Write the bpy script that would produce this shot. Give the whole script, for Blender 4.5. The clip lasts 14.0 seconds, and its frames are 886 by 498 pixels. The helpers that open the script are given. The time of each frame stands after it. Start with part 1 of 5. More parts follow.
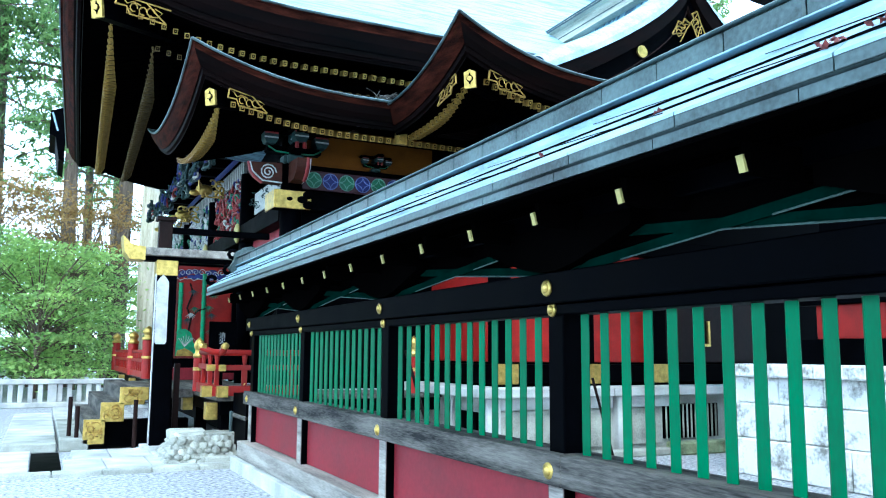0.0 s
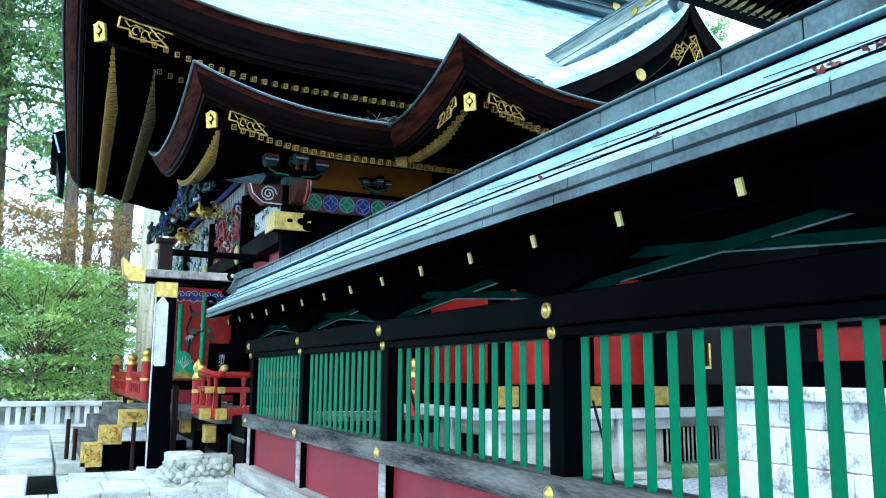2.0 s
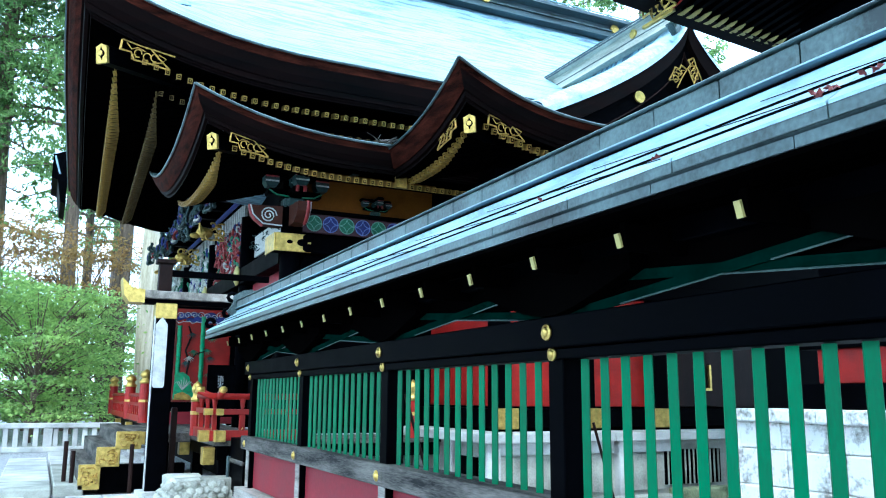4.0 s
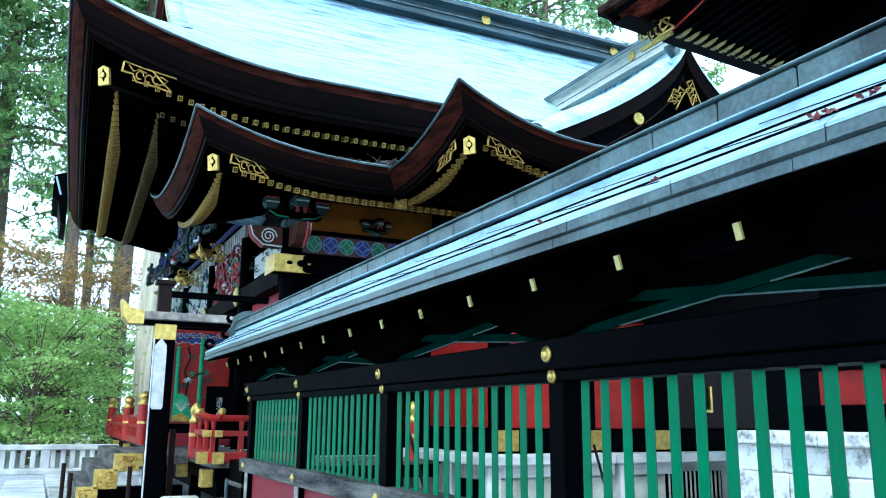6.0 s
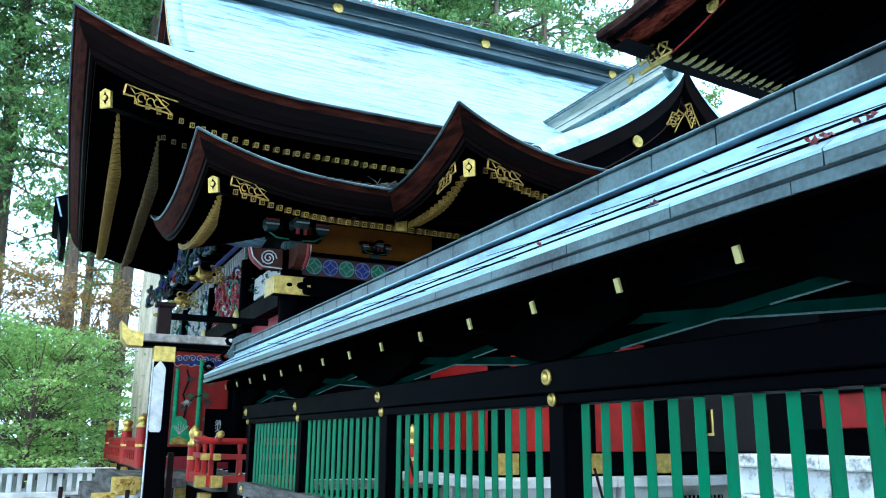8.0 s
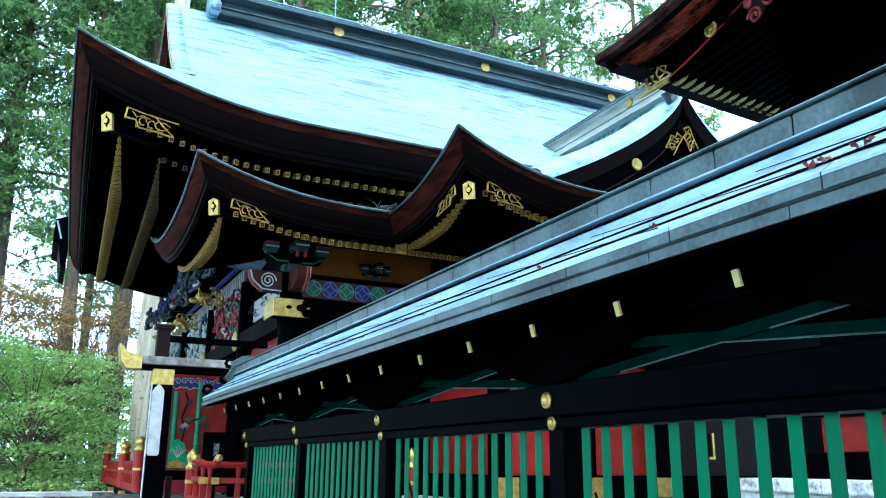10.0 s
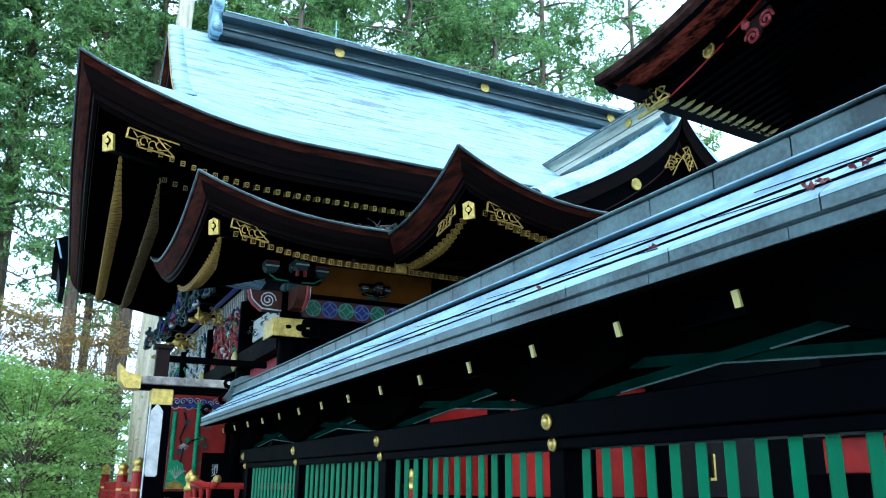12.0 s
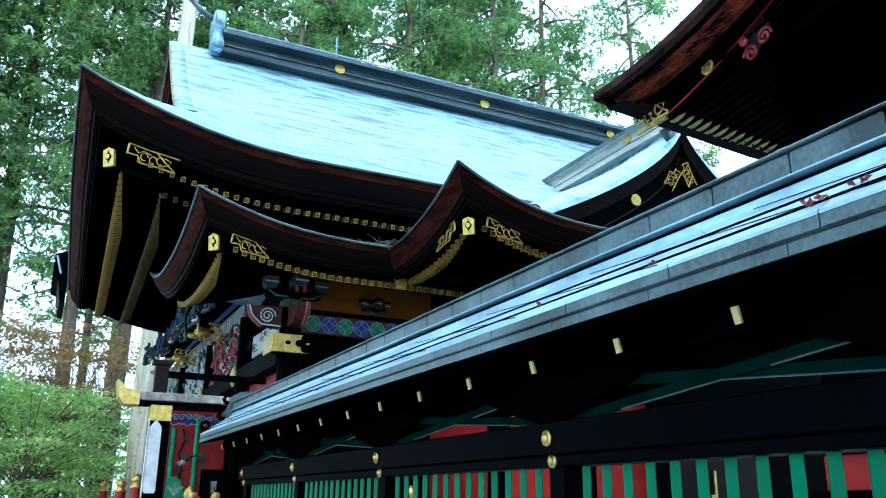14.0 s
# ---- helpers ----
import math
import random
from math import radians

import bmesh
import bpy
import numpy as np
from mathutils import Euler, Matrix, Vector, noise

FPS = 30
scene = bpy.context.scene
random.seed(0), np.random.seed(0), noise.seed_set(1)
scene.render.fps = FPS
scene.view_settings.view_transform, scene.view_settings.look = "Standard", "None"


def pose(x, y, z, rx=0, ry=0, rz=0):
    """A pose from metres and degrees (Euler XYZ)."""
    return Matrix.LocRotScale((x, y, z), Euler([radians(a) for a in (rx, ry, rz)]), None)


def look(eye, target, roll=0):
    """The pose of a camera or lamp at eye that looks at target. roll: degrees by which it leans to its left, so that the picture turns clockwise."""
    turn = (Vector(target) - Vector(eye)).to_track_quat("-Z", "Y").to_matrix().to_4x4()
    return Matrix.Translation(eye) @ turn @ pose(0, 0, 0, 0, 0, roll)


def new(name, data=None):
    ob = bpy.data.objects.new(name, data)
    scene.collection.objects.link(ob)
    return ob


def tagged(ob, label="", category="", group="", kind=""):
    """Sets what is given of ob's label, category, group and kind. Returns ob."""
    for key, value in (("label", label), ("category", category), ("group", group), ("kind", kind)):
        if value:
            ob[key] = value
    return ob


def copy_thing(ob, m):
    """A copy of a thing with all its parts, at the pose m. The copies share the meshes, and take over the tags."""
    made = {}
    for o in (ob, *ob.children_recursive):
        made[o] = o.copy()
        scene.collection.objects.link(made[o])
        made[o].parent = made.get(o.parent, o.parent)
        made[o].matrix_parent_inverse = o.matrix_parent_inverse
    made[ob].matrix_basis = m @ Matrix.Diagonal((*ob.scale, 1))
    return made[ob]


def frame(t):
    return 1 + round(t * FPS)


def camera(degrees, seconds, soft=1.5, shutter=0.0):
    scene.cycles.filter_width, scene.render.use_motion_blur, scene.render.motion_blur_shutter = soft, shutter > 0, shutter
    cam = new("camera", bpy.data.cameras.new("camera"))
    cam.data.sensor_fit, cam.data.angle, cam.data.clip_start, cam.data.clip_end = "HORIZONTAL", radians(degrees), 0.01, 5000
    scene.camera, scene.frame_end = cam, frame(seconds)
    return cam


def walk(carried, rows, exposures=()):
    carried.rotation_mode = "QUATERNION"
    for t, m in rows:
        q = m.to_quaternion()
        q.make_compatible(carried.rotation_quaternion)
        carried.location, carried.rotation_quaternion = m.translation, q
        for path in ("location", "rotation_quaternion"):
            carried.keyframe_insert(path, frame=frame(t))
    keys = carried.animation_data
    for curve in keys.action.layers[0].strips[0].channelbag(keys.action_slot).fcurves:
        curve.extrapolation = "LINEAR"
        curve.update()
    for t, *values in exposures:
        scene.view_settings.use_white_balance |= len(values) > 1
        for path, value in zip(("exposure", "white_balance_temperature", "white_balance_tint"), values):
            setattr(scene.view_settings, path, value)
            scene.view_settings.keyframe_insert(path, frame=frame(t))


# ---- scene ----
# ---- camera and its walk ----
cam = camera(56.8, 14.0, soft=1.1)
EYE = (-2.2, 0.0, 1.38)
TILT = [(0.0, 7.20), (0.5, 7.47), (1.0, 7.83), (1.5, 8.25), (2.0, 8.71), (2.5, 9.14), (3.0, 9.47), (3.5, 9.82), (4.0, 10.18),
        (4.5, 10.53), (5.0, 10.89), (5.5, 11.23), (6.0, 11.63), (6.5, 11.97), (7.0, 12.36), (7.5, 12.75), (8.0, 13.16), (8.5, 13.55),
        (9.0, 13.94), (9.5, 14.32), (10.0, 14.71), (10.5, 15.10), (11.0, 15.43), (11.5, 15.78), (12.0, 16.07), (12.5, 16.32), (13.0, 16.60),
        (13.5, 16.87), (14.0, 17.15)]


def eye(p):
    """The tripod head turns below and behind the lens: tilting up lifts it and draws it back a little."""
    k = (p - 7.2) / 9.95
    return pose(EYE[0] - 0.0131 * k, EYE[1] - 0.027 * k, EYE[2] + 0.0186 * k, 90 + p, 0, -25.85) @ pose(0, 0, 0, 0, 0, 0.37 + 0.2 * k)


walk(cam, [(t, eye(p)) for t, p in TILT],
     exposures=[(0.0, 1.6, 5500, 0), (3.2, 1.53, 5500, 0), (8.0, 1.34, 5500, 0), (14.0, 1.08, 5500, 0)])

# ---- world and sun ----
world = bpy.data.worlds.new("sky")
scene.world = world
world.use_nodes = True
wn, wl = world.node_tree.nodes, world.node_tree.links
wn.clear()
sky = wn.new("ShaderNodeTexSky")
sky.sky_type, sky.sun_disc = "NISHITA", False
sky.sun_elevation, sky.sun_rotation = radians(42), radians(200)
haze = wn.new("ShaderNodeMix")
haze.data_type = "RGBA"
haze.inputs["Factor"].default_value = 0.72
haze.inputs["B"].default_value = (9.1, 11.3, 14.1, 1)
back = wn.new("ShaderNodeBackground")
back.inputs["Strength"].default_value = 0.18
wout = wn.new("ShaderNodeOutputWorld")
wl.new(sky.outputs["Color"], haze.inputs["A"])
wl.new(haze.outputs["Result"], back.inputs["Color"])
wl.new(back.outputs["Background"], wout.inputs["Surface"])
sun = new("sun", bpy.data.lights.new("sun", "SUN"))
sun.data.energy, sun.data.angle, sun.data.color = 1.0, radians(14), (1.0, 0.96, 0.9)
sun.matrix_world = look((-8, -14, 20), (0, 0, 0))


# ---- materials ----
def mat(name, color, rough=0.6, metal=0.0, vary=0.25, scale=6.0, bump=0.15, fine=60.0, tint=None, per=0.0, stretch=(1, 1, 1), spec=0.5, coat=0.0, lo=0.5, hi=0.95):
    """A painted, wooden, stone or metal surface: two scales of colour change, and relief."""
    m = bpy.data.materials.new(name)
    m.use_nodes = True
    n, l = m.node_tree.nodes, m.node_tree.links
    b = n["Principled BSDF"]
    co = n.new("ShaderNodeTexCoord")
    mp = n.new("ShaderNodeMapping")
    mp.inputs["Scale"].default_value = stretch
    l.new(co.outputs["Object"], mp.inputs["Vector"])
    big, small = n.new("ShaderNodeTexNoise"), n.new("ShaderNodeTexNoise")
    big.inputs["Scale"].default_value, small.inputs["Scale"].default_value = scale, fine
    big.inputs["Detail"].default_value, small.inputs["Detail"].default_value = 5, 4
    for q in (big, small):
        l.new(mp.outputs["Vector"], q.inputs["Vector"])
    add = n.new("ShaderNodeMath")
    add.operation = "MULTIPLY_ADD"
    add.inputs[1].default_value = 0.45
    l.new(small.outputs["Fac"], add.inputs[0])
    l.new(big.outputs["Fac"], add.inputs[2])
    ramp = n.new("ShaderNodeValToRGB")
    c = Vector(color)
    t = Vector(tint) if tint else c * (1 + vary)
    e = ramp.color_ramp.elements
    e[0].position, e[1].position = lo, hi
    e[0].color, e[1].color = (*(c * (1 - vary)), 1), (*t, 1)
    l.new(add.outputs["Value"], ramp.inputs["Fac"])
    out = ramp.outputs["Color"]
    if per:
        info = n.new("ShaderNodeObjectInfo")
        rng = n.new("ShaderNodeMapRange")
        rng.inputs["To Min"].default_value, rng.inputs["To Max"].default_value = 1 - per, 1 + per
        l.new(info.outputs["Random"], rng.inputs["Value"])
        mul = n.new("ShaderNodeVectorMath")
        mul.operation = "SCALE"
        l.new(out, mul.inputs[0])
        l.new(rng.outputs["Result"], mul.inputs["Scale"])
        out = mul.outputs["Vector"]
    l.new(out, b.inputs["Base Color"])
    rr = n.new("ShaderNodeMapRange")
    rr.inputs["To Min"].default_value, rr.inputs["To Max"].default_value = max(rough - 0.12, 0.03), min(rough + 0.12, 1)
    l.new(big.outputs["Fac"], rr.inputs["Value"])
    l.new(rr.outputs["Result"], b.inputs["Roughness"])
    b.inputs["Metallic"].default_value = metal
    b.inputs["Specular IOR Level"].default_value = spec
    b.inputs["Coat Weight"].default_value = coat
    if bump:
        bp = n.new("ShaderNodeBump")
        bp.inputs["Strength"].default_value, bp.inputs["Distance"].default_value = bump, 0.01
        l.new(add.outputs["Value"], bp.inputs["Height"])
        l.new(bp.outputs["Normal"], b.inputs["Normal"])
    return m


BLACK = mat("black lacquer", (0.0005, 0.0006, 0.0011), 0.5, spec=0.008, vary=0.5, scale=3, bump=0.1)
DARKWOOD = mat("dark brown wood", (0.012, 0.005, 0.004), 0.6, spec=0.1, vary=0.45, scale=2.5, fine=40, stretch=(1, 1, 0.3))
EDGE = mat("black lacquered eave board", (0.0011, 0.0006, 0.0007), 0.7, vary=0.6, scale=1.6, fine=50, bump=0.3, spec=0.05, tint=(0.005, 0.0014, 0.0012), stretch=(0.5, 0.5, 5))
RIM = mat("worn red-brown eave rim", (0.004, 0.0012, 0.001), 0.85, vary=0.6, scale=3.5, fine=40, bump=0.6, spec=0.03, tint=(0.05, 0.012, 0.007), stretch=(0.7, 0.7, 4))
# Near-black and without gloss: deep shade under the eaves put into the colour.
EAVE_SHADE = mat("eave shade boards", (0.0008, 0.0007, 0.0007), 0.85, vary=0.4, scale=2, spec=0.0)
COPPER = mat("weathered copper roofing", (0.18, 0.265, 0.35), 0.44, metal=0.2, vary=0.35, scale=1.1, fine=4.5, bump=0.4, stretch=(0.9, 7.5, 1), spec=0.3, tint=(0.31, 0.48, 0.56), lo=0.62, hi=0.73)
def add_courses(m, width, row, depth, dark):
    """Rows of overlapping sheets: joint lines in the colour and the relief."""
    n, l = m.node_tree.nodes, m.node_tree.links
    b = n["Principled BSDF"]
    co = n.new("ShaderNodeTexCoord")
    br = n.new("ShaderNodeTexBrick")
    br.inputs["Scale"].default_value = 1
    br.inputs["Mortar Size"].default_value = 0.012
    br.inputs["Mortar Smooth"].default_value = 0.3
    br.inputs["Brick Width"].default_value, br.inputs["Row Height"].default_value = width, row
    br.inputs["Color1"].default_value, br.inputs["Color2"].default_value = (1.0, 1.0, 1.0, 1), (0.84, 0.87, 0.92, 1)
    br.inputs["Mortar"].default_value = (dark, dark, dark, 1)
    br.inputs["Bias"].default_value = -0.35
    l.new(co.outputs["Object"], br.inputs["Vector"])
    old = b.inputs["Base Color"].links[0].from_socket
    mul = n.new("ShaderNodeVectorMath")
    mul.operation = "MULTIPLY"
    l.new(old, mul.inputs[0])
    l.new(br.outputs["Color"], mul.inputs[1])
    l.new(mul.outputs["Vector"], b.inputs["Base Color"])
    bp = n.new("ShaderNodeBump")
    bp.inputs["Strength"].default_value, bp.inputs["Distance"].default_value = depth, 0.02
    l.new(br.outputs["Fac"], bp.inputs["Height"])
    bp.invert = True
    l.new(b.inputs["Normal"].links[0].from_socket, bp.inputs["Normal"])
    l.new(bp.outputs["Normal"], b.inputs["Normal"])
    return m


COPPER_PLAIN = mat("pale copper sheet", (0.3, 0.44, 0.52), 0.34, metal=0.2, vary=0.4, scale=4, fine=40, bump=0.15, stretch=(1, 0.4, 1))
RIDGE = mat("blackened copper", (0.018, 0.03, 0.034), 0.45, metal=0.1, vary=0.5, scale=2, fine=40, tint=(0.07, 0.11, 0.125), stretch=(0.3, 1, 3))
add_courses(COPPER, 1.3, 0.17, 0.4, 0.78)
COPPER_DARK = mat("dark oxidised copper", (0.024, 0.038, 0.038), 0.42, metal=0.3, vary=0.45, scale=3, fine=50, bump=0.2, tint=(0.1, 0.145, 0.145))
GOLD = mat("gilt brass", (0.5, 0.35, 0.09), 0.38, metal=0.8, vary=0.35, scale=14, fine=90, bump=0.3)
GOLD_PAINT = mat("gold paint", (0.36, 0.22, 0.045), 0.5, metal=0.5, vary=0.45, scale=12)
# Darker copy of the gold paint: shade on the inner rafter caps.
SHADED_GOLD = mat("shaded gold cap", (0.11, 0.07, 0.02), 0.6, metal=0.5, vary=0.4, scale=12)
CREAM = mat("pale gilt cap", (0.44, 0.37, 0.12), 0.5, metal=0.2, vary=0.2, scale=12)
GREEN = mat("green painted wood", (0.001, 0.115, 0.04), 0.55, spec=0.2, vary=0.25, scale=5, fine=70, per=0.12, stretch=(1, 1, 0.3))
RED = mat("vermilion paint", (0.27, 0.009, 0.006), 0.5, spec=0.3, vary=0.25, scale=4, per=0.06)
RED_PANEL = mat("dull red boards", (0.2, 0.012, 0.021), 0.6, spec=0.25, vary=0.22, scale=2.2, fine=35, per=0.07)
GREYWOOD = mat("weathered grey wood", (0.014, 0.013, 0.013), 0.85, vary=0.6, scale=5, fine=60, bump=0.7, tint=(0.17, 0.155, 0.135), stretch=(2, 0.2, 2), spec=0.2, lo=0.55, hi=0.98)
TANWOOD = mat("weathered tan wood", (0.17, 0.15, 0.125), 0.85, vary=0.55, scale=4, fine=60, bump=0.5, tint=(0.42, 0.38, 0.33), stretch=(2, 0.2, 2))
STONE = mat("pale granite", (0.45, 0.45, 0.43), 0.8, vary=0.35, scale=2.5, fine=90, bump=0.4, per=0.12)
# Paler than STONE: missing light on the podium is put into its stained colour.
LIT_STONE = mat("lit weathered podium stone", (0.5, 0.47, 0.41), 0.85, vary=0.5, scale=4.5, fine=26, bump=0.9, tint=(0.86, 0.86, 0.83), per=0.08, lo=0.5, hi=0.72)
STONE_MOSS = mat("stained stone", (0.36, 0.36, 0.31), 0.85, vary=0.45, scale=3, fine=60, bump=0.6, per=0.2)
WHITE = mat("white paint", (0.45, 0.45, 0.44), 0.6, vary=0.25, scale=8)
BROWN_PANEL = mat("ochre brown panel", (0.13, 0.045, 0.004), 0.7, spec=0.12, vary=0.3, scale=3)
BLUE_PAINT = mat("ultramarine paint", (0.01, 0.018, 0.14), 0.6, vary=0.3, scale=20)
GREEN_PAINT = mat("malachite paint", (0.012, 0.13, 0.06), 0.5, vary=0.3, scale=20)
TEAL_PAINT = mat("dull teal paint", (0.006, 0.032, 0.03), 0.55, vary=0.35, scale=20)
CARVED_RED = mat("carved red paint", (0.2, 0.014, 0.014), 0.5, vary=0.35, scale=25)
GREY_PAINT = mat("grey white paint", (0.42, 0.43, 0.39), 0.6, vary=0.3, scale=20)


# ---- small builders ----
def part(name, bm, material, parent=None, label="", smooth=False):
    me = bpy.data.meshes.new(name)
    bm.to_mesh(me)
    bm.free()
    me.materials.append(material)
    if smooth:
        me.shade_smooth()
    ob = new(name, me)
    if parent:
        ob.parent = parent
    if label:
        tagged(ob, label)
    return ob


def link_part(name, me, parent, m):
    ob = new(name, me)
    ob.parent = parent
    ob.matrix_local = m
    return ob


def mesh_of(name, bm, material, smooth=False):
    me = bpy.data.meshes.new(name)
    bm.to_mesh(me)
    bm.free()
    me.materials.append(material)
    if smooth:
        me.shade_smooth()
    return me


def thing(name, label, category, at=(0, 0, 0), group="", kind=""):
    ob = new(name)
    ob.empty_display_size = 0.1
    ob.location = at
    bpy.context.view_layer.update()
    return tagged(ob, label, category, group, kind)


def box(bm, lo, hi, bevel=0.0):
    lo, hi = Vector(lo), Vector(hi)
    r = bmesh.ops.create_cube(bm, size=1, matrix=Matrix.Translation((lo + hi) / 2) @ Matrix.Diagonal((*(hi - lo), 1)))
    if bevel:
        ed = list({e for v in r["verts"] for e in v.link_edges})
        bmesh.ops.bevel(bm, geom=ed, offset=bevel, segments=1, affect="EDGES")
    return bm


def B(lo, hi, bevel=0.0):
    return box(bmesh.new(), lo, hi, bevel)


def cyl(bm, at, r, h, r2=None, seg=12, turn=None):
    m = Matrix.Translation(at)
    if turn:
        m = m @ turn
    bmesh.ops.create_cone(bm, cap_ends=True, segments=seg, radius1=r, radius2=r if r2 is None else r2, depth=h,
                          matrix=m @ Matrix.Translation((0, 0, h / 2)))
    return bm


def ball(bm, at, r, sx=1, sy=1, sz=1, sub=2):
    bmesh.ops.create_icosphere(bm, subdivisions=sub, radius=r, matrix=Matrix.Translation(at) @ Matrix.Diagonal((sx, sy, sz, 1)))
    return bm


def loft(rings, closed=False, cap=False):
    """A skin over rows of points; closed joins each row's last point to its first."""
    bm = bmesh.new()
    rows = [[bm.verts.new(p) for p in r] for r in rings]
    for a, b in zip(rows, rows[1:]):
        k = len(a)
        for i in range(k if closed else k - 1):
            j = (i + 1) % k
            bm.faces.new((a[i], a[j], b[j], b[i]))
    if cap:
        bm.faces.new(rows[0][::-1])
        bm.faces.new(rows[-1])
    bmesh.ops.recalc_face_normals(bm, faces=bm.faces)
    return bm


def prism(outline, axis, lo, hi, bm=None):
    """An outline of (a, b) pairs pushed along an axis from lo to hi."""
    bm = bm or bmesh.new()
    def at(a, b, c):
        return {"x": (c, a, b), "y": (a, c, b), "z": (a, b, c)}[axis]
    one = [bm.verts.new(at(a, b, lo)) for a, b in outline]
    two = [bm.verts.new(at(a, b, hi)) for a, b in outline]
    k = len(one)
    fs = [bm.faces.new(one[::-1]), bm.faces.new(two)]
    for i in range(k):
        fs.append(bm.faces.new((one[i], one[(i + 1) % k], two[(i + 1) % k], two[i])))
    bmesh.ops.recalc_face_normals(bm, faces=fs)
    return bm


def tube(bm, pts, r, seg=6, r_end=None):
    """A round rod through points."""
    pts = [Vector(p) for p in pts]
    rows = []
    for i, p in enumerate(pts):
        d = (pts[min(i + 1, len(pts) - 1)] - pts[max(i - 1, 0)]).normalized()
        u = d.cross(Vector((0.31, 0.17, 0.93))).normalized()
        w = d.cross(u)
        q = r if r_end is None else r + (r_end - r) * i / (len(pts) - 1)
        rows.append([bm.verts.new(p + (u * math.cos(a) + w * math.sin(a)) * q) for a in [2 * math.pi * k / seg for k in range(seg)]])
    for a, b in zip(rows, rows[1:]):
        for i in range(seg):
            j = (i + 1) % seg
            bm.faces.new((a[i], a[j], b[j], b[i]))
    bm.faces.new(rows[0][::-1])
    bm.faces.new(rows[-1])
    return bm
# ---- ground ----
def ground_material():
    m = mat("raked gravel", (0.2, 0.2, 0.21), 0.9, vary=0.7, scale=22, fine=70, bump=1.0, tint=(0.64, 0.64, 0.66))
    return m


GRAVEL = ground_material()
bm = bmesh.new()
bmesh.ops.create_grid(bm, x_segments=40, y_segments=40, size=600)
tagged(part("ground", bm, GRAVEL), "pale grey gravel ground of the shrine precinct", "ground", kind="structure")


# ---- the curved roofs ----
def rise(q, bend):
    return (1 - bend) * q + bend * q * q


class Roof:
    """A hipped and gabled roof with upswept corners. Eave edges xl..xr, y0..y1; ridge along 'x' or 'y'."""

    def __init__(self, xl, xr, y0, y1, z0, zr, up, reach, ridge="x", gable=1.9, bend=0.35, skew=0.0, pitch=0.25, over=2.2, inset=0.65, drop=0.58):
        self.xl, self.xr, self.y0, self.y1, self.z0, self.zr, self.up, self.reach = xl, xr, y0, y1, z0, zr, up, reach
        self.ridge, self.gable, self.bend, self.skew, self.pitch, self.over, self.inset, self.drop = ridge, gable, bend, skew, pitch, over, inset, drop
        self.half = (y1 - y0) / 2 if ridge == "x" else (xr - xl) / 2

    def left(self, y):
        return self.xl + self.skew * (y - self.y0)

    def lift(self, s):
        return self.up * max(0.0, 1 - s / self.reach) ** 2.2

    def edge(self, side, k, d=0.0):
        """A point of the eave: k from 0 to 1 along the side, d metres inward."""
        if side in ("back", "front"):
            y = self.y0 + d if side == "back" else self.y1 - d
            a, b = self.left(y) + d, self.xr - d
            x = a + (b - a) * k
            s = min(x - self.left(y), self.xr - x)
        else:
            y = self.y0 + d + (self.y1 - self.y0 - 2 * d) * k
            x = self.left(y) + d if side == "left" else self.xr - d
            s = min(y - self.y0, self.y1 - y)
        return Vector((x, y, self.z0 + self.lift(max(s, d))))

    def height(self, x, y, skirt):
        dl, dr, db, df = x - self.left(y), self.xr - x, y - self.y0, self.y1 - y
        if self.ridge == "x":
            d = min(db, df, *((dl, dr) if skirt else ()))
        else:
            d = min(dl, dr, *((db, df) if skirt else ()))
        s = min(max(a, b) for a in (dl, dr) for b in (db, df))
        return self.z0 + (self.zr - self.z0) * rise(min(d / self.half, 1), self.bend) + self.lift(s)

    def sheet(self, u0, u1, v0, v1, skirt, nu, nv):
        """Part of the roof's skin; u from 0 to 1 across, v from 0 to 1 along."""
        rows = []
        for i in range(nu + 1):
            row = []
            for j in range(nv + 1):
                y = self.y0 + (self.y1 - self.y0) * (v0 + (v1 - v0) * j / nv)
                a = self.left(y)
                x = a + (self.xr - a) * (u0 + (u1 - u0) * i / nu)
                row.append((x, y, self.height(x, y, skirt)))
            rows.append(row)
        return loft(rows)


BAND = [(0.0, 0.0), (0.0, -0.035), (0.03, -0.04), (0.05, -0.14), (0.12, -0.28), (0.2, -0.38), (0.23, -0.38), (0.25, -0.46), (0.31, -0.46), (0.33, -0.52)]


def eave_band(r, side, n=48, thick=1.0, cut=1.0, pick=slice(None)):
    rows = []
    for i in range(n + 1):
        k = cut * (0.5 - 0.5 * math.cos(math.pi * i / n))
        rows.append([r.edge(side, k, d * thick) + Vector((0, 0, z * thick)) for d, z in BAND[pick]])
    return loft(rows)


def soffit(r, side, n=40, thick=1.0, cut=1.0):
    rows = []
    for i in range(n + 1):
        k = cut * (0.5 - 0.5 * math.cos(math.pi * i / n))
        rows.append([r.edge(side, k, d) + Vector((0, 0, -0.5 * thick + r.pitch * (d - 0.3))) for d in (0.3 * thick, 0.9, 1.5, r.over + 0.3)])
    return loft(rows)


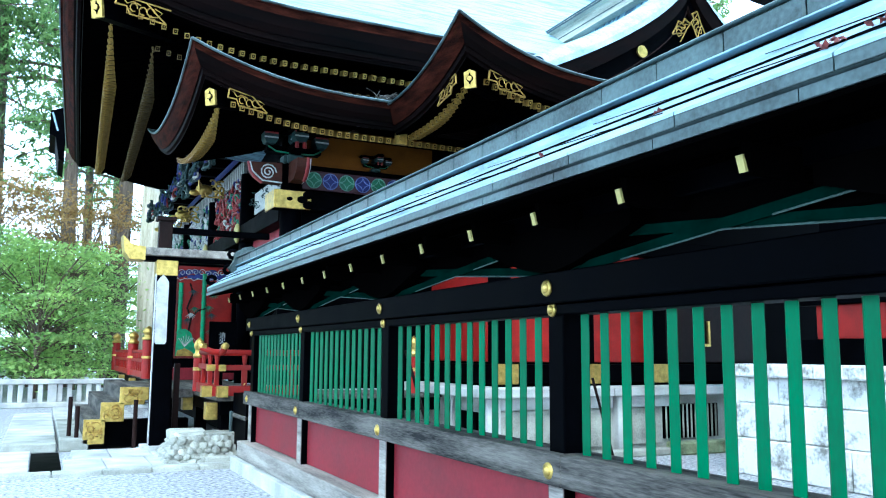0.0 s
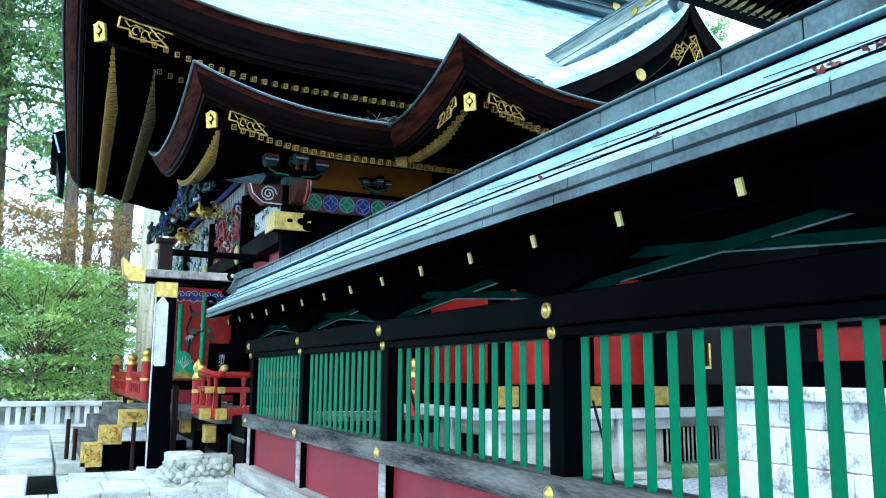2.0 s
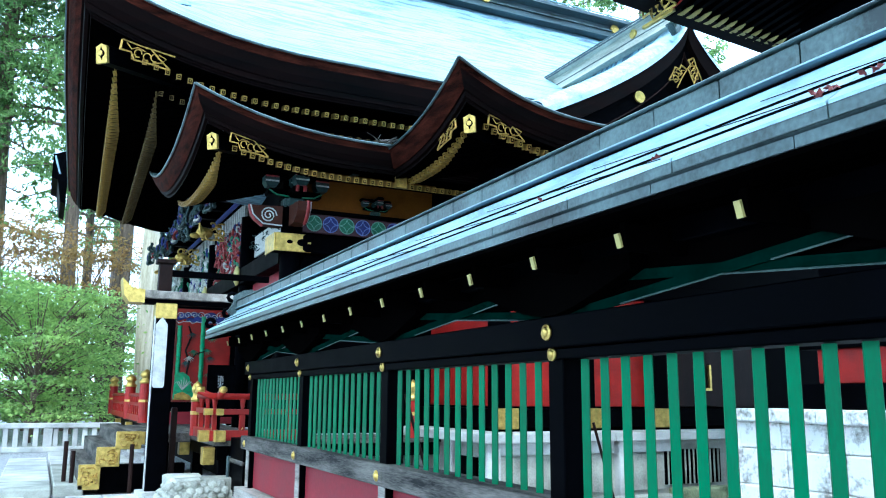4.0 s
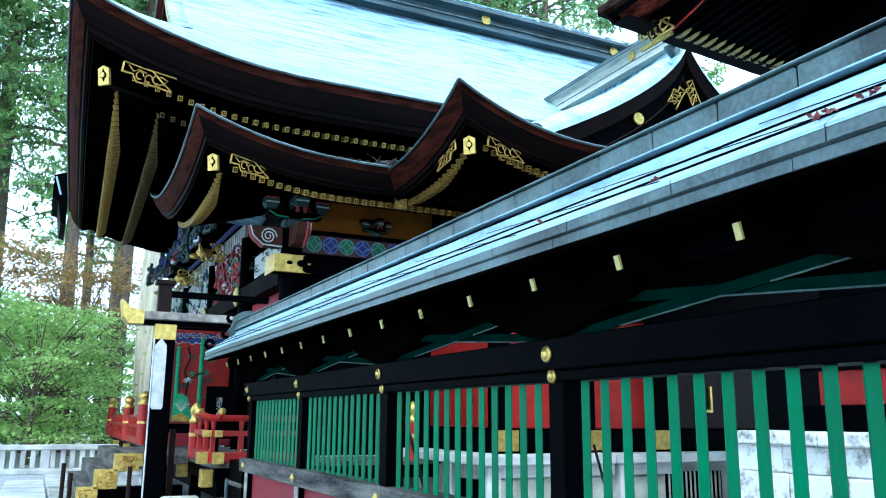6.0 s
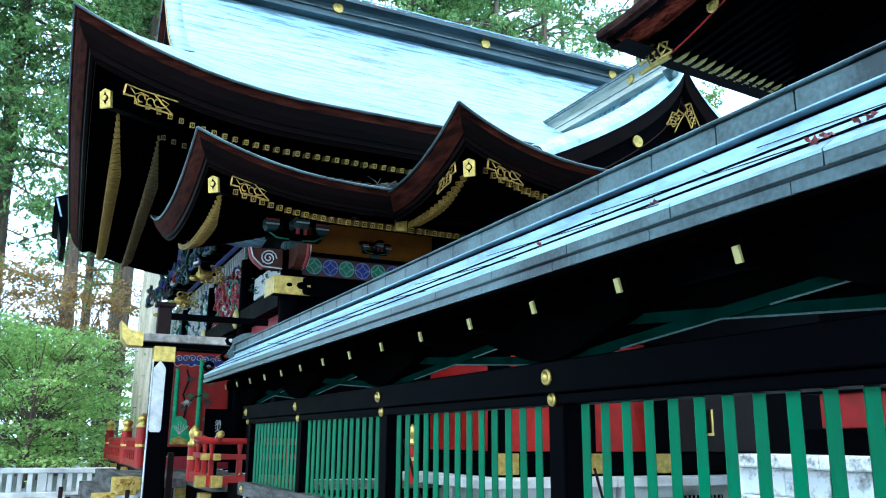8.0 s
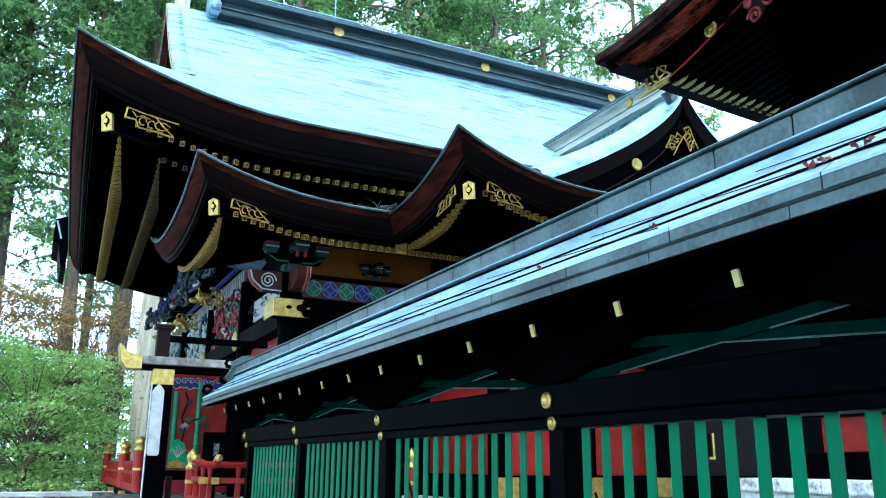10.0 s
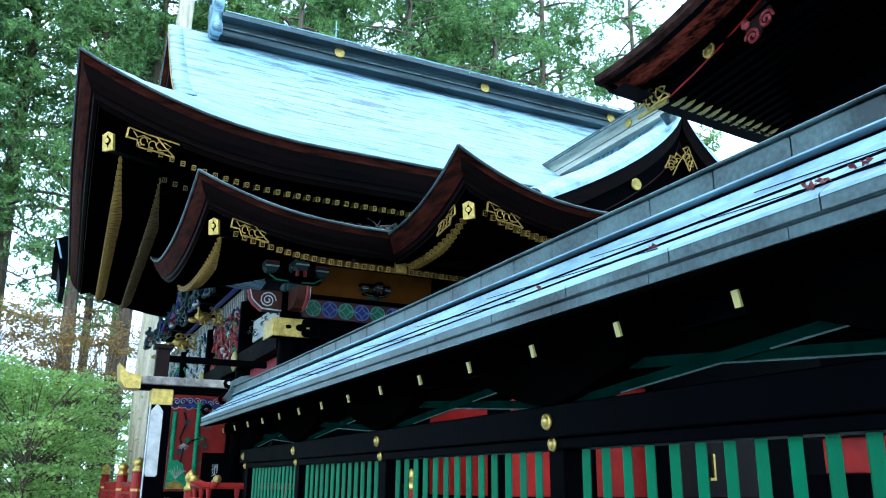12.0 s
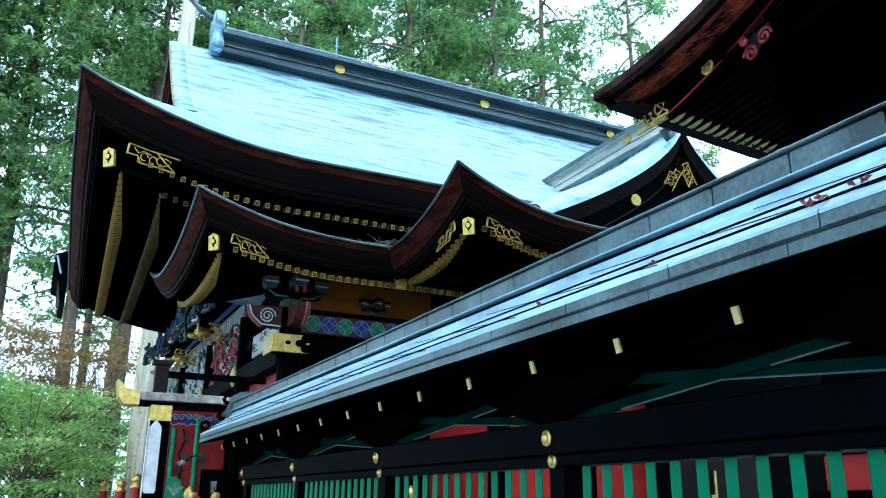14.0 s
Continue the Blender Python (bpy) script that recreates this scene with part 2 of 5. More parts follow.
def rafter_meshes(length, w=0.052, h=0.066, cap=GOLD_PAINT, wood=EAVE_SHADE):
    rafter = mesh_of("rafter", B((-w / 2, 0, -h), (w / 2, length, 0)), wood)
    a, t = w / 2 + 0.006, 0.009
    bm = bmesh.new()
    box(bm, (-a, -0.012, -h - 0.006), (-a + t, 0.19, 0.006))
    box(bm, (a - t, -0.012, -h - 0.006), (a, 0.19, 0.006))
    box(bm, (-a + t, -0.012, -h - 0.006), (a - t, 0.02, -h + t))
    box(bm, (-a + t, -0.012, -t), (a - t, 0.03, 0.006))
    cyl(bm, (0, -0.002, -h / 2), 0.01, 0.012, seg=6, turn=Matrix.Rotation(radians(90), 4, "X"))
    return rafter, mesh_of("rafter_cap", bm, cap)


def rafters(r, side, hall, d, drop, length, step, meshes, k_range=(0, 1)):
    span = (r.xr - r.xl) if side in ("back", "front") else (r.y1 - r.y0)
    n = int((span - 2 * d - 0.3) / step)
    tilt = math.degrees(math.atan(r.pitch))
    turn = {"back": 0, "left": -90, "right": 90, "front": 180}[side]
    for i in range(n + 1):
        k = (i + 0.5) / (n + 1)
        if not k_range[0] <= k <= k_range[1]:
            continue
        p = r.edge(side, k, d) + Vector((0, 0, -drop))
        run = k * (span - 2 * d)
        near = min(run, span - 2 * d - run)
        if near < length:
            q = max(near, 0.25) / length
        else:
            q = 1
        ob = link_part("rafter", meshes[0], hall, hall.matrix_world.inverted() @ pose(*p, tilt, 0, turn) @ Matrix.Diagonal((1, q, 1, 1)))
        link_part("rafter_cap", meshes[1], ob, Matrix.Identity(4))


def filigree(bm, m, w, h):
    """An openwork gilt plate: a wedge outline with scrolls, about 1 cm thick."""
    def P(a, b):
        return m @ Vector((a * w, 0, b * h))
    def rod(pts, t=0.09):
        tube(bm, [P(*p) for p in pts], t * h, 4)
    rod([(0, 0.9), (0, 0.05)], 0.1)
    rod([(0, 0.95), (0.35, 0.8), (1, 0.72)], 0.07)
    rod([(0, 0.1), (0.2, 0.12), (0.28, -0.45), (0.6, -0.42), (0.95, -0.5)], 0.08)
    rod([(0.55, 0.75), (0.75, 0.1), (0.95, -0.45)], 0.07)
    for c, q in ((0.33, 0.15), (0.5, 0.05), (0.64, 0.15)):
        rod([(c + 0.07 * math.cos(a), q + 0.33 * math.sin(a)) for a in [k * 0.75 for k in range(8)]], 0.06)
    rod([(0.1, 0.75), (0.2, 0.35), (0.3, 0.6), (0.45, 0.45)], 0.06)
    rod([(0.7, 0.5), (0.85, 0.3), (0.78, -0.1), (0.62, -0.3)], 0.06)


def corner_fittings(r, hall, sides=("left",), size=0.24, length=1.0, d=0.62, lower=0.42, both=False):
    """The hip rafter with its gilt end plate, and gilt openwork on the eave at a back corner."""
    for side in sides:
        sx = 1 if side == "left" else -1
        d = d - 0.1
        x = (r.left(r.y0 + d) + d) if side == "left" else r.xr - d
        p = Vector((x, r.y0 + d, r.z0 + r.lift(d) - lower))
        turn = pose(*p, math.degrees(math.atan(r.pitch)) * 0.6, 0, -45 * sx)
        hip = part("hip_rafter", B((-size * 0.36, 0, -size * 0.55), (size * 0.36, 2.4, size * 0.5), 0.01), BLACK, hall)
        hip.matrix_local = hall.matrix_world.inverted() @ turn
        bm = prism([(-size * 0.38, -size * 0.58), (size * 0.38, -size * 0.58), (size * 0.38, size * 0.4), (0, size * 0.58), (-size * 0.38, size * 0.4)], "y", -0.03, 0.015)
        for a in range(5):
            box(bm, (-size * 0.38, -0.036, size * (0.36 - 0.23 * a)), (-size * 0.33, -0.03, size * (0.5 - 0.23 * a) - 0.02))
            box(bm, (size * 0.33, -0.036, size * (0.36 - 0.23 * a)), (size * 0.38, -0.03, size * (0.5 - 0.23 * a) - 0.02))
        cyl(bm, (0, -0.04, 0), size * 0.15, 0.016, seg=16, turn=Matrix.Rotation(radians(90), 4, "X"))
        plate = part("gilt_plate", bm, GOLD, hip, "gilt end plate with a round crest boss")
        bm = cyl(bmesh.new(), (0, -0.03, 0), size * 0.22, 0.006, seg=18, turn=Matrix.Rotation(radians(90), 4, "X"))
        for sz in (-1, 1):
            prism([(-size * 0.1, sz * size * 0.16), (size * 0.1, sz * size * 0.16), (0, sz * size * 0.4)], "y", -0.034, -0.03, bm)
        part("crest_ground", bm, BLACK, hip)
        bm = bmesh.new()
        filigree(bm, Matrix.Translation(p + Vector((0.2 * sx, 0.24 - d - 0.02, -size * 0.1))) @ Matrix.Diagonal((sx, 1, 1, 1)) @ Matrix.Rotation(radians(7), 4, "Y"), length * 0.72, size * 0.75)
        part("gilt_openwork", bm, GOLD_PAINT, hall, "gilt openwork fitting")
        if not both:
            continue
        bm = bmesh.new()
        filigree(bm, Matrix.Translation(p + Vector(((0.24 - d - 0.02) * sx, 0.2, -size * 0.1))) @ Matrix.Rotation(radians(90), 4, "Z") @ Matrix.Rotation(radians(7), 4, "Y"), length * 0.72, size * 0.75)
        part("gilt_openwork", bm, GOLD_PAINT, hall, "gilt openwork fitting")


def lay_roof(r, hall, rows=1, step=0.16, thick=1.0, sides=("back", "left", "right", "front"), caps=("back", "left"), cut=1.0):
    g = r.gable
    parts = []
    if r.ridge == "x":
        w = r.xr - r.xl
        parts = [(g / w, 1 - g / w, 0, 1, False, 44, 48), (0, g / w, 0, 1, True, 14, 90), (1 - g / w, 1, 0, 1, True, 14, 60)]
    else:
        w = r.y1 - r.y0
        parts = [(0, 1, g / w, 1, False, 48, 30), (0, 1, 0, g / w, True, 80, 14)]
    for q in parts:
        ob = part("roof_sheet", r.sheet(*q), COPPER, hall, smooth=True)
    for side in sides:
        c = cut if side == "left" else 1.0
        # left eaves: the worn rim colour reaches lower to paint in side light
        part("eave_rim", eave_band(r, side, thick=thick, cut=c, pick=slice(0, 6 if side == "left" else 4)), RIM, hall, "worn red-brown layered eave rim, deeper on the lit side")
        part("eave_edge", eave_band(r, side, thick=thick, cut=c, pick=slice(5 if side == "left" else 3, None)), EDGE, hall, "thick dark eave edge")
        bm = bmesh.new()
        tube(bm, [r.edge(side, (cut if side == "left" else 1.0) * (0.5 - 0.5 * math.cos(math.pi * i / 40)), -0.005) + Vector((0, 0, -0.005)) for i in range(41)], 0.02, 6)
        part("copper_lip", bm, COPPER_DARK, hall)
        part("soffit", soffit(r, side, thick=thick, cut=cut if side == "left" else 1.0), EAVE_SHADE, hall)
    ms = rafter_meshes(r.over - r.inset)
    # inner row: eave shade is put into the cap colour
    ms2 = rafter_meshes(max(r.over - r.inset - 0.55, 0.4), cap=SHADED_GOLD)
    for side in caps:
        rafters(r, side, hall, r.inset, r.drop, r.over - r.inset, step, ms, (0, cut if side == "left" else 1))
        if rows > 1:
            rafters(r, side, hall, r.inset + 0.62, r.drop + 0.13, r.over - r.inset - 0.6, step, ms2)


# worship hall: the large roof
hall = thing("worship_hall", "large black lacquered shrine hall with a sweeping pale copper roof", "shrine hall", (6.9, 17.8, 0))


def settle(ob, top):
    """Hang a part built in world coordinates under a thing."""
    ob.matrix_parent_inverse = top.matrix_world.inverted()
    return ob


BIG = Roof(-2.33, 16.1, 11.3, 24.5, 6.38, 11.6, 0.78, 3.6, "x", gable=1.72, bend=0.3, skew=0.035, over=3.2, inset=0.68, drop=0.58)
lay_roof(BIG, hall, rows=2)
corner_fittings(BIG, hall, lower=0.86)
WING = Roof(-0.69, 14.6, 10.6, 15.5, 4.95, 5.45, 0.46, 2.4, "x", gable=1.0, bend=0.2, over=1.8, inset=0.45, drop=0.42)
wing = thing("side_hall", "black and red lacquered side hall under a lower curved roof", "shrine hall", (6.9, 13, 0))
lay_roof(WING, wing, thick=0.7, sides=("back", "left"), step=0.125)
corner_fittings(WING, wing, size=0.2, length=0.8, d=0.42, lower=0.53)
OFFER = Roof(2.07, 11.9, 8.4, 15.0, 4.92, 6.6, 0.55, 2.2, "y", gable=3.0, bend=0.05, over=1.6, inset=0.42, drop=0.36)
offer = thing("offering_hall", "dark lacquered offering hall with a gabled copper roof", "shrine hall", (6.98, 12, 0))
lay_roof(OFFER, offer, thick=0.7, sides=("back", "left", "right"), step=0.125, cut=0.37)
corner_fittings(OFFER, offer, size=0.2, length=0.8, d=0.42, lower=0.55, both=True)
for top in (hall, wing, offer):
    for ob in top.children:
        if ob.name.split(".")[0] not in ("rafter", "hip_rafter"):
            settle(ob, top)

# ridges
bm = prism([(17.3, 11.3), (18.5, 11.3), (18.32, 11.55), (18.3, 11.74), (18.55, 11.78), (18.5, 11.9), (18.1, 11.98), (17.7, 11.98), (17.3, 11.9), (17.25, 11.78), (17.5, 11.74), (17.48, 11.55)], "x", 0.45, 13.6)
settle(part("ridge", bm, RIDGE, hall, "dark copper ridge"), hall)
for x in (3.35, 7.45, 11.6):
    bm = cyl(bmesh.new(), (x, 17.47, 11.65), 0.13, 0.05, seg=20, turn=Matrix.Rotation(radians(90), 4, "X"))
    settle(part("crest", bm, GOLD, hall, "round gilt crest"), hall)

# bodies
settle(part("wall", B((1.35, 13.5, 0.8), (13, 22.5, 6.6)), BLACK, hall), hall)
settle(part("wall", B((1.3, 12.5, 0.8), (12.8, 13.45, 5.2)), BLACK, wing), wing)
settle(part("wall", B((3.6, 10.0, 0.8), (10.4, 12.45, 4.9)), BLACK, offer), offer)
# ---- the roofed fence ----
FY = [-3.2, -1.05, 1.17, 3.37, 5.59, 7.72, 9.79]
fence = thing("roofed_fence", "black fence with green bars, red panels and small copper roof", "fence", (0.1, 4, 0))
for y in FY:
    settle(part("post", B((0.045, y - 0.065, 0.1), (0.175, y + 0.065, 2.05), 0.006), BLACK, fence), fence)


def rail(name, lo, hi, m, label="", bevel=0.006):
    return settle(part(name, B(lo, hi, bevel), m, fence, label), fence)


for y in FY:
    rail("post_facing", (0.035, y - 0.062, 0.336), (0.0445, y + 0.062, 0.756), TANWOOD, "weathered pale post face", 0.003)
rail("top_beam", (0.0, -4, 1.62), (0.22, 9.98, 1.77), BLACK)
rail("head_rail", (0.03, -4, 1.565), (0.19, 9.93, 1.617), BLACK)
for a, b in zip(FY, FY[1:]):
    rail("middle_rail", (-0.005, a - 0.1, 0.76), (0.225, b - 0.103, 0.91), GREYWOOD, "weathered grey wooden rail")
    rail("sill_beam", (-0.06, a - 0.1, 0.15), (0.28, b - 0.103, 0.33), TANWOOD, "weathered tan wooden sill beam")
    rail("base_stone", (-0.12, a - 0.1, -0.05), (0.34, b - 0.106, 0.145), STONE, "pale stone footing")
rail("middle_rail", (-0.005, 9.69, 0.76), (0.225, 9.98, 0.91), GREYWOOD)
rail("sill_beam", (-0.06, 9.69, 0.15), (0.28, 9.98, 0.33), TANWOOD)
rail("base_stone", (-0.12, 9.69, -0.05), (0.34, 10.05, 0.145), STONE)
bar_mesh = mesh_of("green_bar", prism([(-0.014, 0.013), (0.0, 0.03), (0.004, 0.029), (0.006, -0.027), (-0.003, -0.032)], "z", 0, 0.651), GREEN)
fi = fence.matrix_world.inverted()
for a, b in zip(FY, FY[1:]):
    rail("red_panel", (0.1, a + 0.068, 0.335), (0.13, b - 0.068, 0.757), RED_PANEL, bevel=0)
    rail("panel_lath", (0.07, a + 0.068, 0.34), (0.1, a + 0.12, 0.755), BLACK)
    for i in range(13):
        y = a + 0.235 + (b - a - 0.406) * i / 12
        link_part("green_bar", bar_mesh, fence, fi @ pose(0.0965, y, 0.912))
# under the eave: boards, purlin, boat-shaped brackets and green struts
# boards and brackets carry the eave's shade in their colour
rail("eave_board", (0.1, -4, 1.852), (0.13, 9.98, 2.15), EAVE_SHADE)
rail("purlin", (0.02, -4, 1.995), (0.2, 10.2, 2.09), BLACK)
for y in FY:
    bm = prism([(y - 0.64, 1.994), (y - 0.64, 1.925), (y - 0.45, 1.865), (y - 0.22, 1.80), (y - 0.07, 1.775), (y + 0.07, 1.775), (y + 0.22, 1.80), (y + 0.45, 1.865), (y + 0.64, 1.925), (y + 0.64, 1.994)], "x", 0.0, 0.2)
    settle(part("boat_bracket", bm, EAVE_SHADE, fence), fence)
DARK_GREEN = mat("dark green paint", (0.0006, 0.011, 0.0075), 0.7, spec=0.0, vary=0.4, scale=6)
EDGE_GLINT = mat("pale green edge highlight", (0.04, 0.07, 0.06), 0.6, vary=0.5, scale=9)
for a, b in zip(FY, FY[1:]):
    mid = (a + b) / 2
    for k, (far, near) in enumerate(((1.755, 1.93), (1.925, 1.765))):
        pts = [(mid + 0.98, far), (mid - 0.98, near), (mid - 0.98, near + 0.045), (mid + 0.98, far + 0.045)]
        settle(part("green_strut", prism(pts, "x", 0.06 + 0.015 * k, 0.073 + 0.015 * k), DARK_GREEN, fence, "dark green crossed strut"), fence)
    # thin pale rods paint the highlight along the strut edges
    for q in (((0.6, 1.79), (0.0, 1.843)), ((0.0, 1.844), (-0.9, 1.772)), ((-0.24, 1.865), (-0.9, 1.924))):
        bm = tube(bmesh.new(), [(0.057, mid + u, z) for u, z in q], 0.0045, 4)
        settle(part("strut_edge", bm, EDGE_GLINT, fence), fence)
# its roof
ROOF_END = 10.45
prof = [(-0.378, 2.066), (-0.378, 2.105), (-0.393, 2.11), (-0.395, 2.148), (-0.37, 2.17), (-0.06, 2.383), (0.11, 2.39), (0.28, 2.383), (0.59, 2.17), (0.61, 2.11), (0.59, 2.066), (0.11, 2.2)]
settle(part("fence_roof", prism(prof, "y", -4, ROOF_END), COPPER_DARK, fence, "oxidised copper eave of the fence roof"), fence)
def roof_z(x):
    return 2.152 + (x + 0.395) * (2.386 - 2.152) / 0.335
y = -4.0
while y < ROOF_END - 0.05:
    w = min(0.6, ROOF_END - y)
    # three rows of sheets, each lapping the one below
    for j, (x0, x1) in enumerate(((-0.402, -0.3), (-0.32, -0.19), (-0.212, -0.052))):
        pts = [(x0, roof_z(x0) + 0.012), (x1, roof_z(x1) + 0.005), (x1, roof_z(x1) + 0.001), (x0, roof_z(x0) + 0.001)]
        bm = prism(pts, "y", y + 0.003, y + w - 0.003)
        for v in bm.verts:
            v.co.y += (v.co.x - x0) * (1.3 if j == 2 else 0.2)
        settle(part("roof_sheet", bm, COPPER_PLAIN, fence), fence)
    rail("eave_sheet", (-0.4, y + 0.003, 2.111), (-0.396, y + w - 0.003, 2.147), COPPER_DARK, bevel=0)
    rail("eave_sheet", (-0.383, y + 0.13, 2.067), (-0.379, y + 0.126 + w, 2.103), COPPER_DARK, bevel=0)
    y += w
y = -4.0
while y < ROOF_END - 0.2:
    w = min(0.36, ROOF_END - 0.1 - y)
    rail("ridge_cover", (-0.06, y + 0.003, 2.452), (0.28, y + w - 0.003, 2.54), COPPER_DARK, "dark copper ridge cover", 0.008)
    y += w
# black strips laid on the sheets draw the shadows of the laps
for x in (-0.318, -0.21):
    rail("seam", (x - 0.0025, -4, roof_z(x) + 0.006), (x + 0.0025, ROOF_END - 0.02, roof_z(x) + 0.015), BLACK, "black strip for the lap shadow", 0)
rail("ridge_lip", (-0.078, -4, 2.445), (0.298, ROOF_END - 0.08, 2.451), COPPER_PLAIN, "thin pale ridge lip", 0)
rail("ridge_base", (-0.064, -4, 2.384), (-0.046, ROOF_END - 0.1, 2.418), COPPER_PLAIN, "pale sheet upturned under the ridge", 0.003)
# black strip stands in for the shadow under the ridge lip
rail("ridge_core", (-0.045, -4, 2.36), (0.265, ROOF_END - 0.1, 2.439), BLACK)
rail("ridge_cap", (-0.075, -4, 2.541), (0.295, ROOF_END - 0.09, 2.553), COPPER_DARK, bevel=0.004)
bm = prism([(-0.12, 2.36), (-0.16, 2.42), (-0.1, 2.5), (-0.08, 2.62), (0.02, 2.68), (0.11, 2.7), (0.2, 2.68), (0.3, 2.62), (0.32, 2.5), (0.38, 2.42), (0.34, 2.36)], "y", ROOF_END - 0.1, ROOF_END + 0.02)
settle(part("ridge_end_tile", bm, COPPER_DARK, fence, "dark copper ridge end ornament"), fence)
for q in ((-0.1, 2.4), (-0.05, 2.6), (-0.3, 2.26)):
    bm = tube(bmesh.new(), [(q[0] - 0.05 + 0.05 * math.cos(k * 0.8), ROOF_END + 0.0, q[1] + 0.05 * math.sin(k * 0.8)) for k in range(8)], 0.025, 6)
    settle(part("end_scroll", bm, BLACK, fence, smooth=True), fence)
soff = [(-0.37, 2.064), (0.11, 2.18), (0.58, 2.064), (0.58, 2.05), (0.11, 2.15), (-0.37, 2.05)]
settle(part("eave_soffit", prism(soff, "y", -4, ROOF_END - 0.02), EAVE_SHADE, fence), fence)
for i in range(-9, 14):
    y = 1.883 + 0.617 * i
    rail("fence_rafter", (-0.22, y - 0.019, 1.95), (0.44, y + 0.019, 2.06), EAVE_SHADE)
    bm = prism([(-0.236, 2.012), (-0.246, 2.008), (-0.231, 1.953), (-0.221, 1.957)], "y", y - 0.014, y + 0.014)
    settle(part("rafter_cap", bm, CREAM, fence), fence)
for y in FY[2:]:
    for z in (1.695, 1.59, 0.826):
        x = 0.03 if z == 1.59 else 0.0
        r = 0.036 if z == 1.59 else 0.042
        bm = cyl(bmesh.new(), (x, y, z), r, 0.012, r * 0.9, 16, Matrix.Rotation(radians(-90), 4, "Y"))
        ball(bm, (x - 0.012, y, z), r * 0.62, 0.6, 1, 1)
        settle(part("boss", bm, GOLD, fence, "gilt domed boss", smooth=True), fence)
# long slanting lap joints across the sheets
for i in range(11):
    y = 0.2 + 0.95 * i
    bm = tube(bmesh.new(), [(x, y + (x + 0.36) * 6.5, roof_z(x) + 0.012) for x in (-0.36, -0.27, -0.18, -0.1)], 0.0022, 4)
    settle(part("lap_joint", bm, BLACK, fence), fence)
# dry twigs caught where the two eaves meet
trg = random.Random(8)
bm = bmesh.new()
for i in range(46):
    p = Vector((trg.gauss(0, 0.13), trg.gauss(0, 0.06), abs(trg.gauss(0, 0.035))))
    d = Vector((trg.uniform(-1, 1), trg.uniform(-1, 1), trg.uniform(-0.3, 0.6))) * 0.13
    tube(bm, [p - d, p + Vector((0, 0, 0.02)), p + d], 0.008, 4, 0.004)
ob = part("twig_clump", bm, GREYWOOD)
ob.location = (2.22, 10.66, 4.99)
tagged(ob, "dry grey twigs and moss caught between two eaves", "twigs", kind="stuff")
# fallen leaves on the roof
LEAF_RED = mat("red maple leaf", (0.16, 0.025, 0.02), 0.6, vary=0.6, scale=30)
lr = random.Random(3)
def fallen(x, y):
    bm = bmesh.new()
    pts = []
    for k in range(10):
        a = 2 * math.pi * k / 10
        r = 0.022 if k % 2 == 0 else 0.009
        pts.append(bm.verts.new((r * math.cos(a), r * math.sin(a), 0.008 * math.sin(3 * a))))
    bm.faces.new(pts)
    ob = part("fallen_leaf", bm, LEAF_RED)
    ob.matrix_basis = pose(x, y, roof_z(x) + 0.022, lr.uniform(-30, 30), lr.uniform(-60, -10), lr.uniform(0, 360))
    tagged(ob, "dry red maple leaf lying on the copper roof", "leaf", "fallen leaves")
for x, y in ((-0.32, 1.5), (-0.31, 1.46), (-0.33, 1.43), (-0.3, 1.36), (-0.29, 1.33), (-0.34, 1.47), (-0.34, 2.15), (-0.33, 2.9)):
    fallen(x, y)
# ---- gables, ridges and carved walls of the halls ----
def strip(path, section, material, name, top, label="", smooth=False):
    """A band along a path of points: section is pairs of (offset along `out`, offset up)."""
    rows = [[p + o * a + Vector((0, 0, b)) for a, b in section] for p, o in path]
    return settle(part(name, loft(rows, closed=True, cap=True), material, top, label, smooth), top)


# verge of the worship hall's gable
path = []
for i in range(41):
    y = 12.95 + (22.8 - 12.95) * i / 40
    x = BIG.left(y) + 1.72
    path.append((Vector((x, y, BIG.height(x + 0.01, y, False))), Vector((-1, 0, 0))))
strip(path, [(0.0, 0.02), (0.22, 0.0), (0.24, -0.12), (0.14, -0.3), (0.0, -0.32)], RIM, "verge", hall, "thick dark verge of the gable")
strip(path, [(-0.05, 0.035), (0.2, 0.03), (0.26, 0.0), (0.25, -0.03), (0.19, 0.0), (-0.05, 0.005)], COPPER, "verge_sheet", hall, smooth=True)
strip(path, [(0.265, 0.0), (0.28, 0.0), (0.28, -0.05), (0.265, -0.05)], GOLD_PAINT, "verge_line", hall)
strip(path, [(0.0, -0.33), (0.12, -0.33), (0.12, -0.75), (0.0, -0.75)], DARKWOOD, "bargeboard", hall)
rows = [[(BIG.left(y) + 1.76, y, z) for z in (6.8, BIG.height(BIG.left(y) + 1.8, y, False) - 0.05)] for y in [13.2 + 9.4 * i / 30 for i in range(31)]]
settle(part("gable_wall", loft(rows), DARKWOOD, hall), hall)

# ridge end tile with its horn, crests along the ridge, lightning rod
bm = prism([(17.2, 11.35), (17.1, 11.5), (17.2, 11.68), (17.4, 11.75), (17.42, 12.05), (17.25, 12.15), (17.22, 12.45), (17.4, 12.62), (18.4, 12.62), (18.58, 12.45), (18.55, 12.15), (18.38, 12.05), (18.4, 11.75), (18.6, 11.68), (18.7, 11.5), (18.6, 11.35)], "x", 0.24, 0.47)
for v in bm.verts:
    v.co.y, v.co.z = 17.66 + (v.co.y - 17.9) * 0.62, 11.3 + (v.co.z - 11.35) * 0.86
bmesh.ops.bevel(bm, geom=bm.edges[:], offset=0.025, segments=2, affect="EDGES")
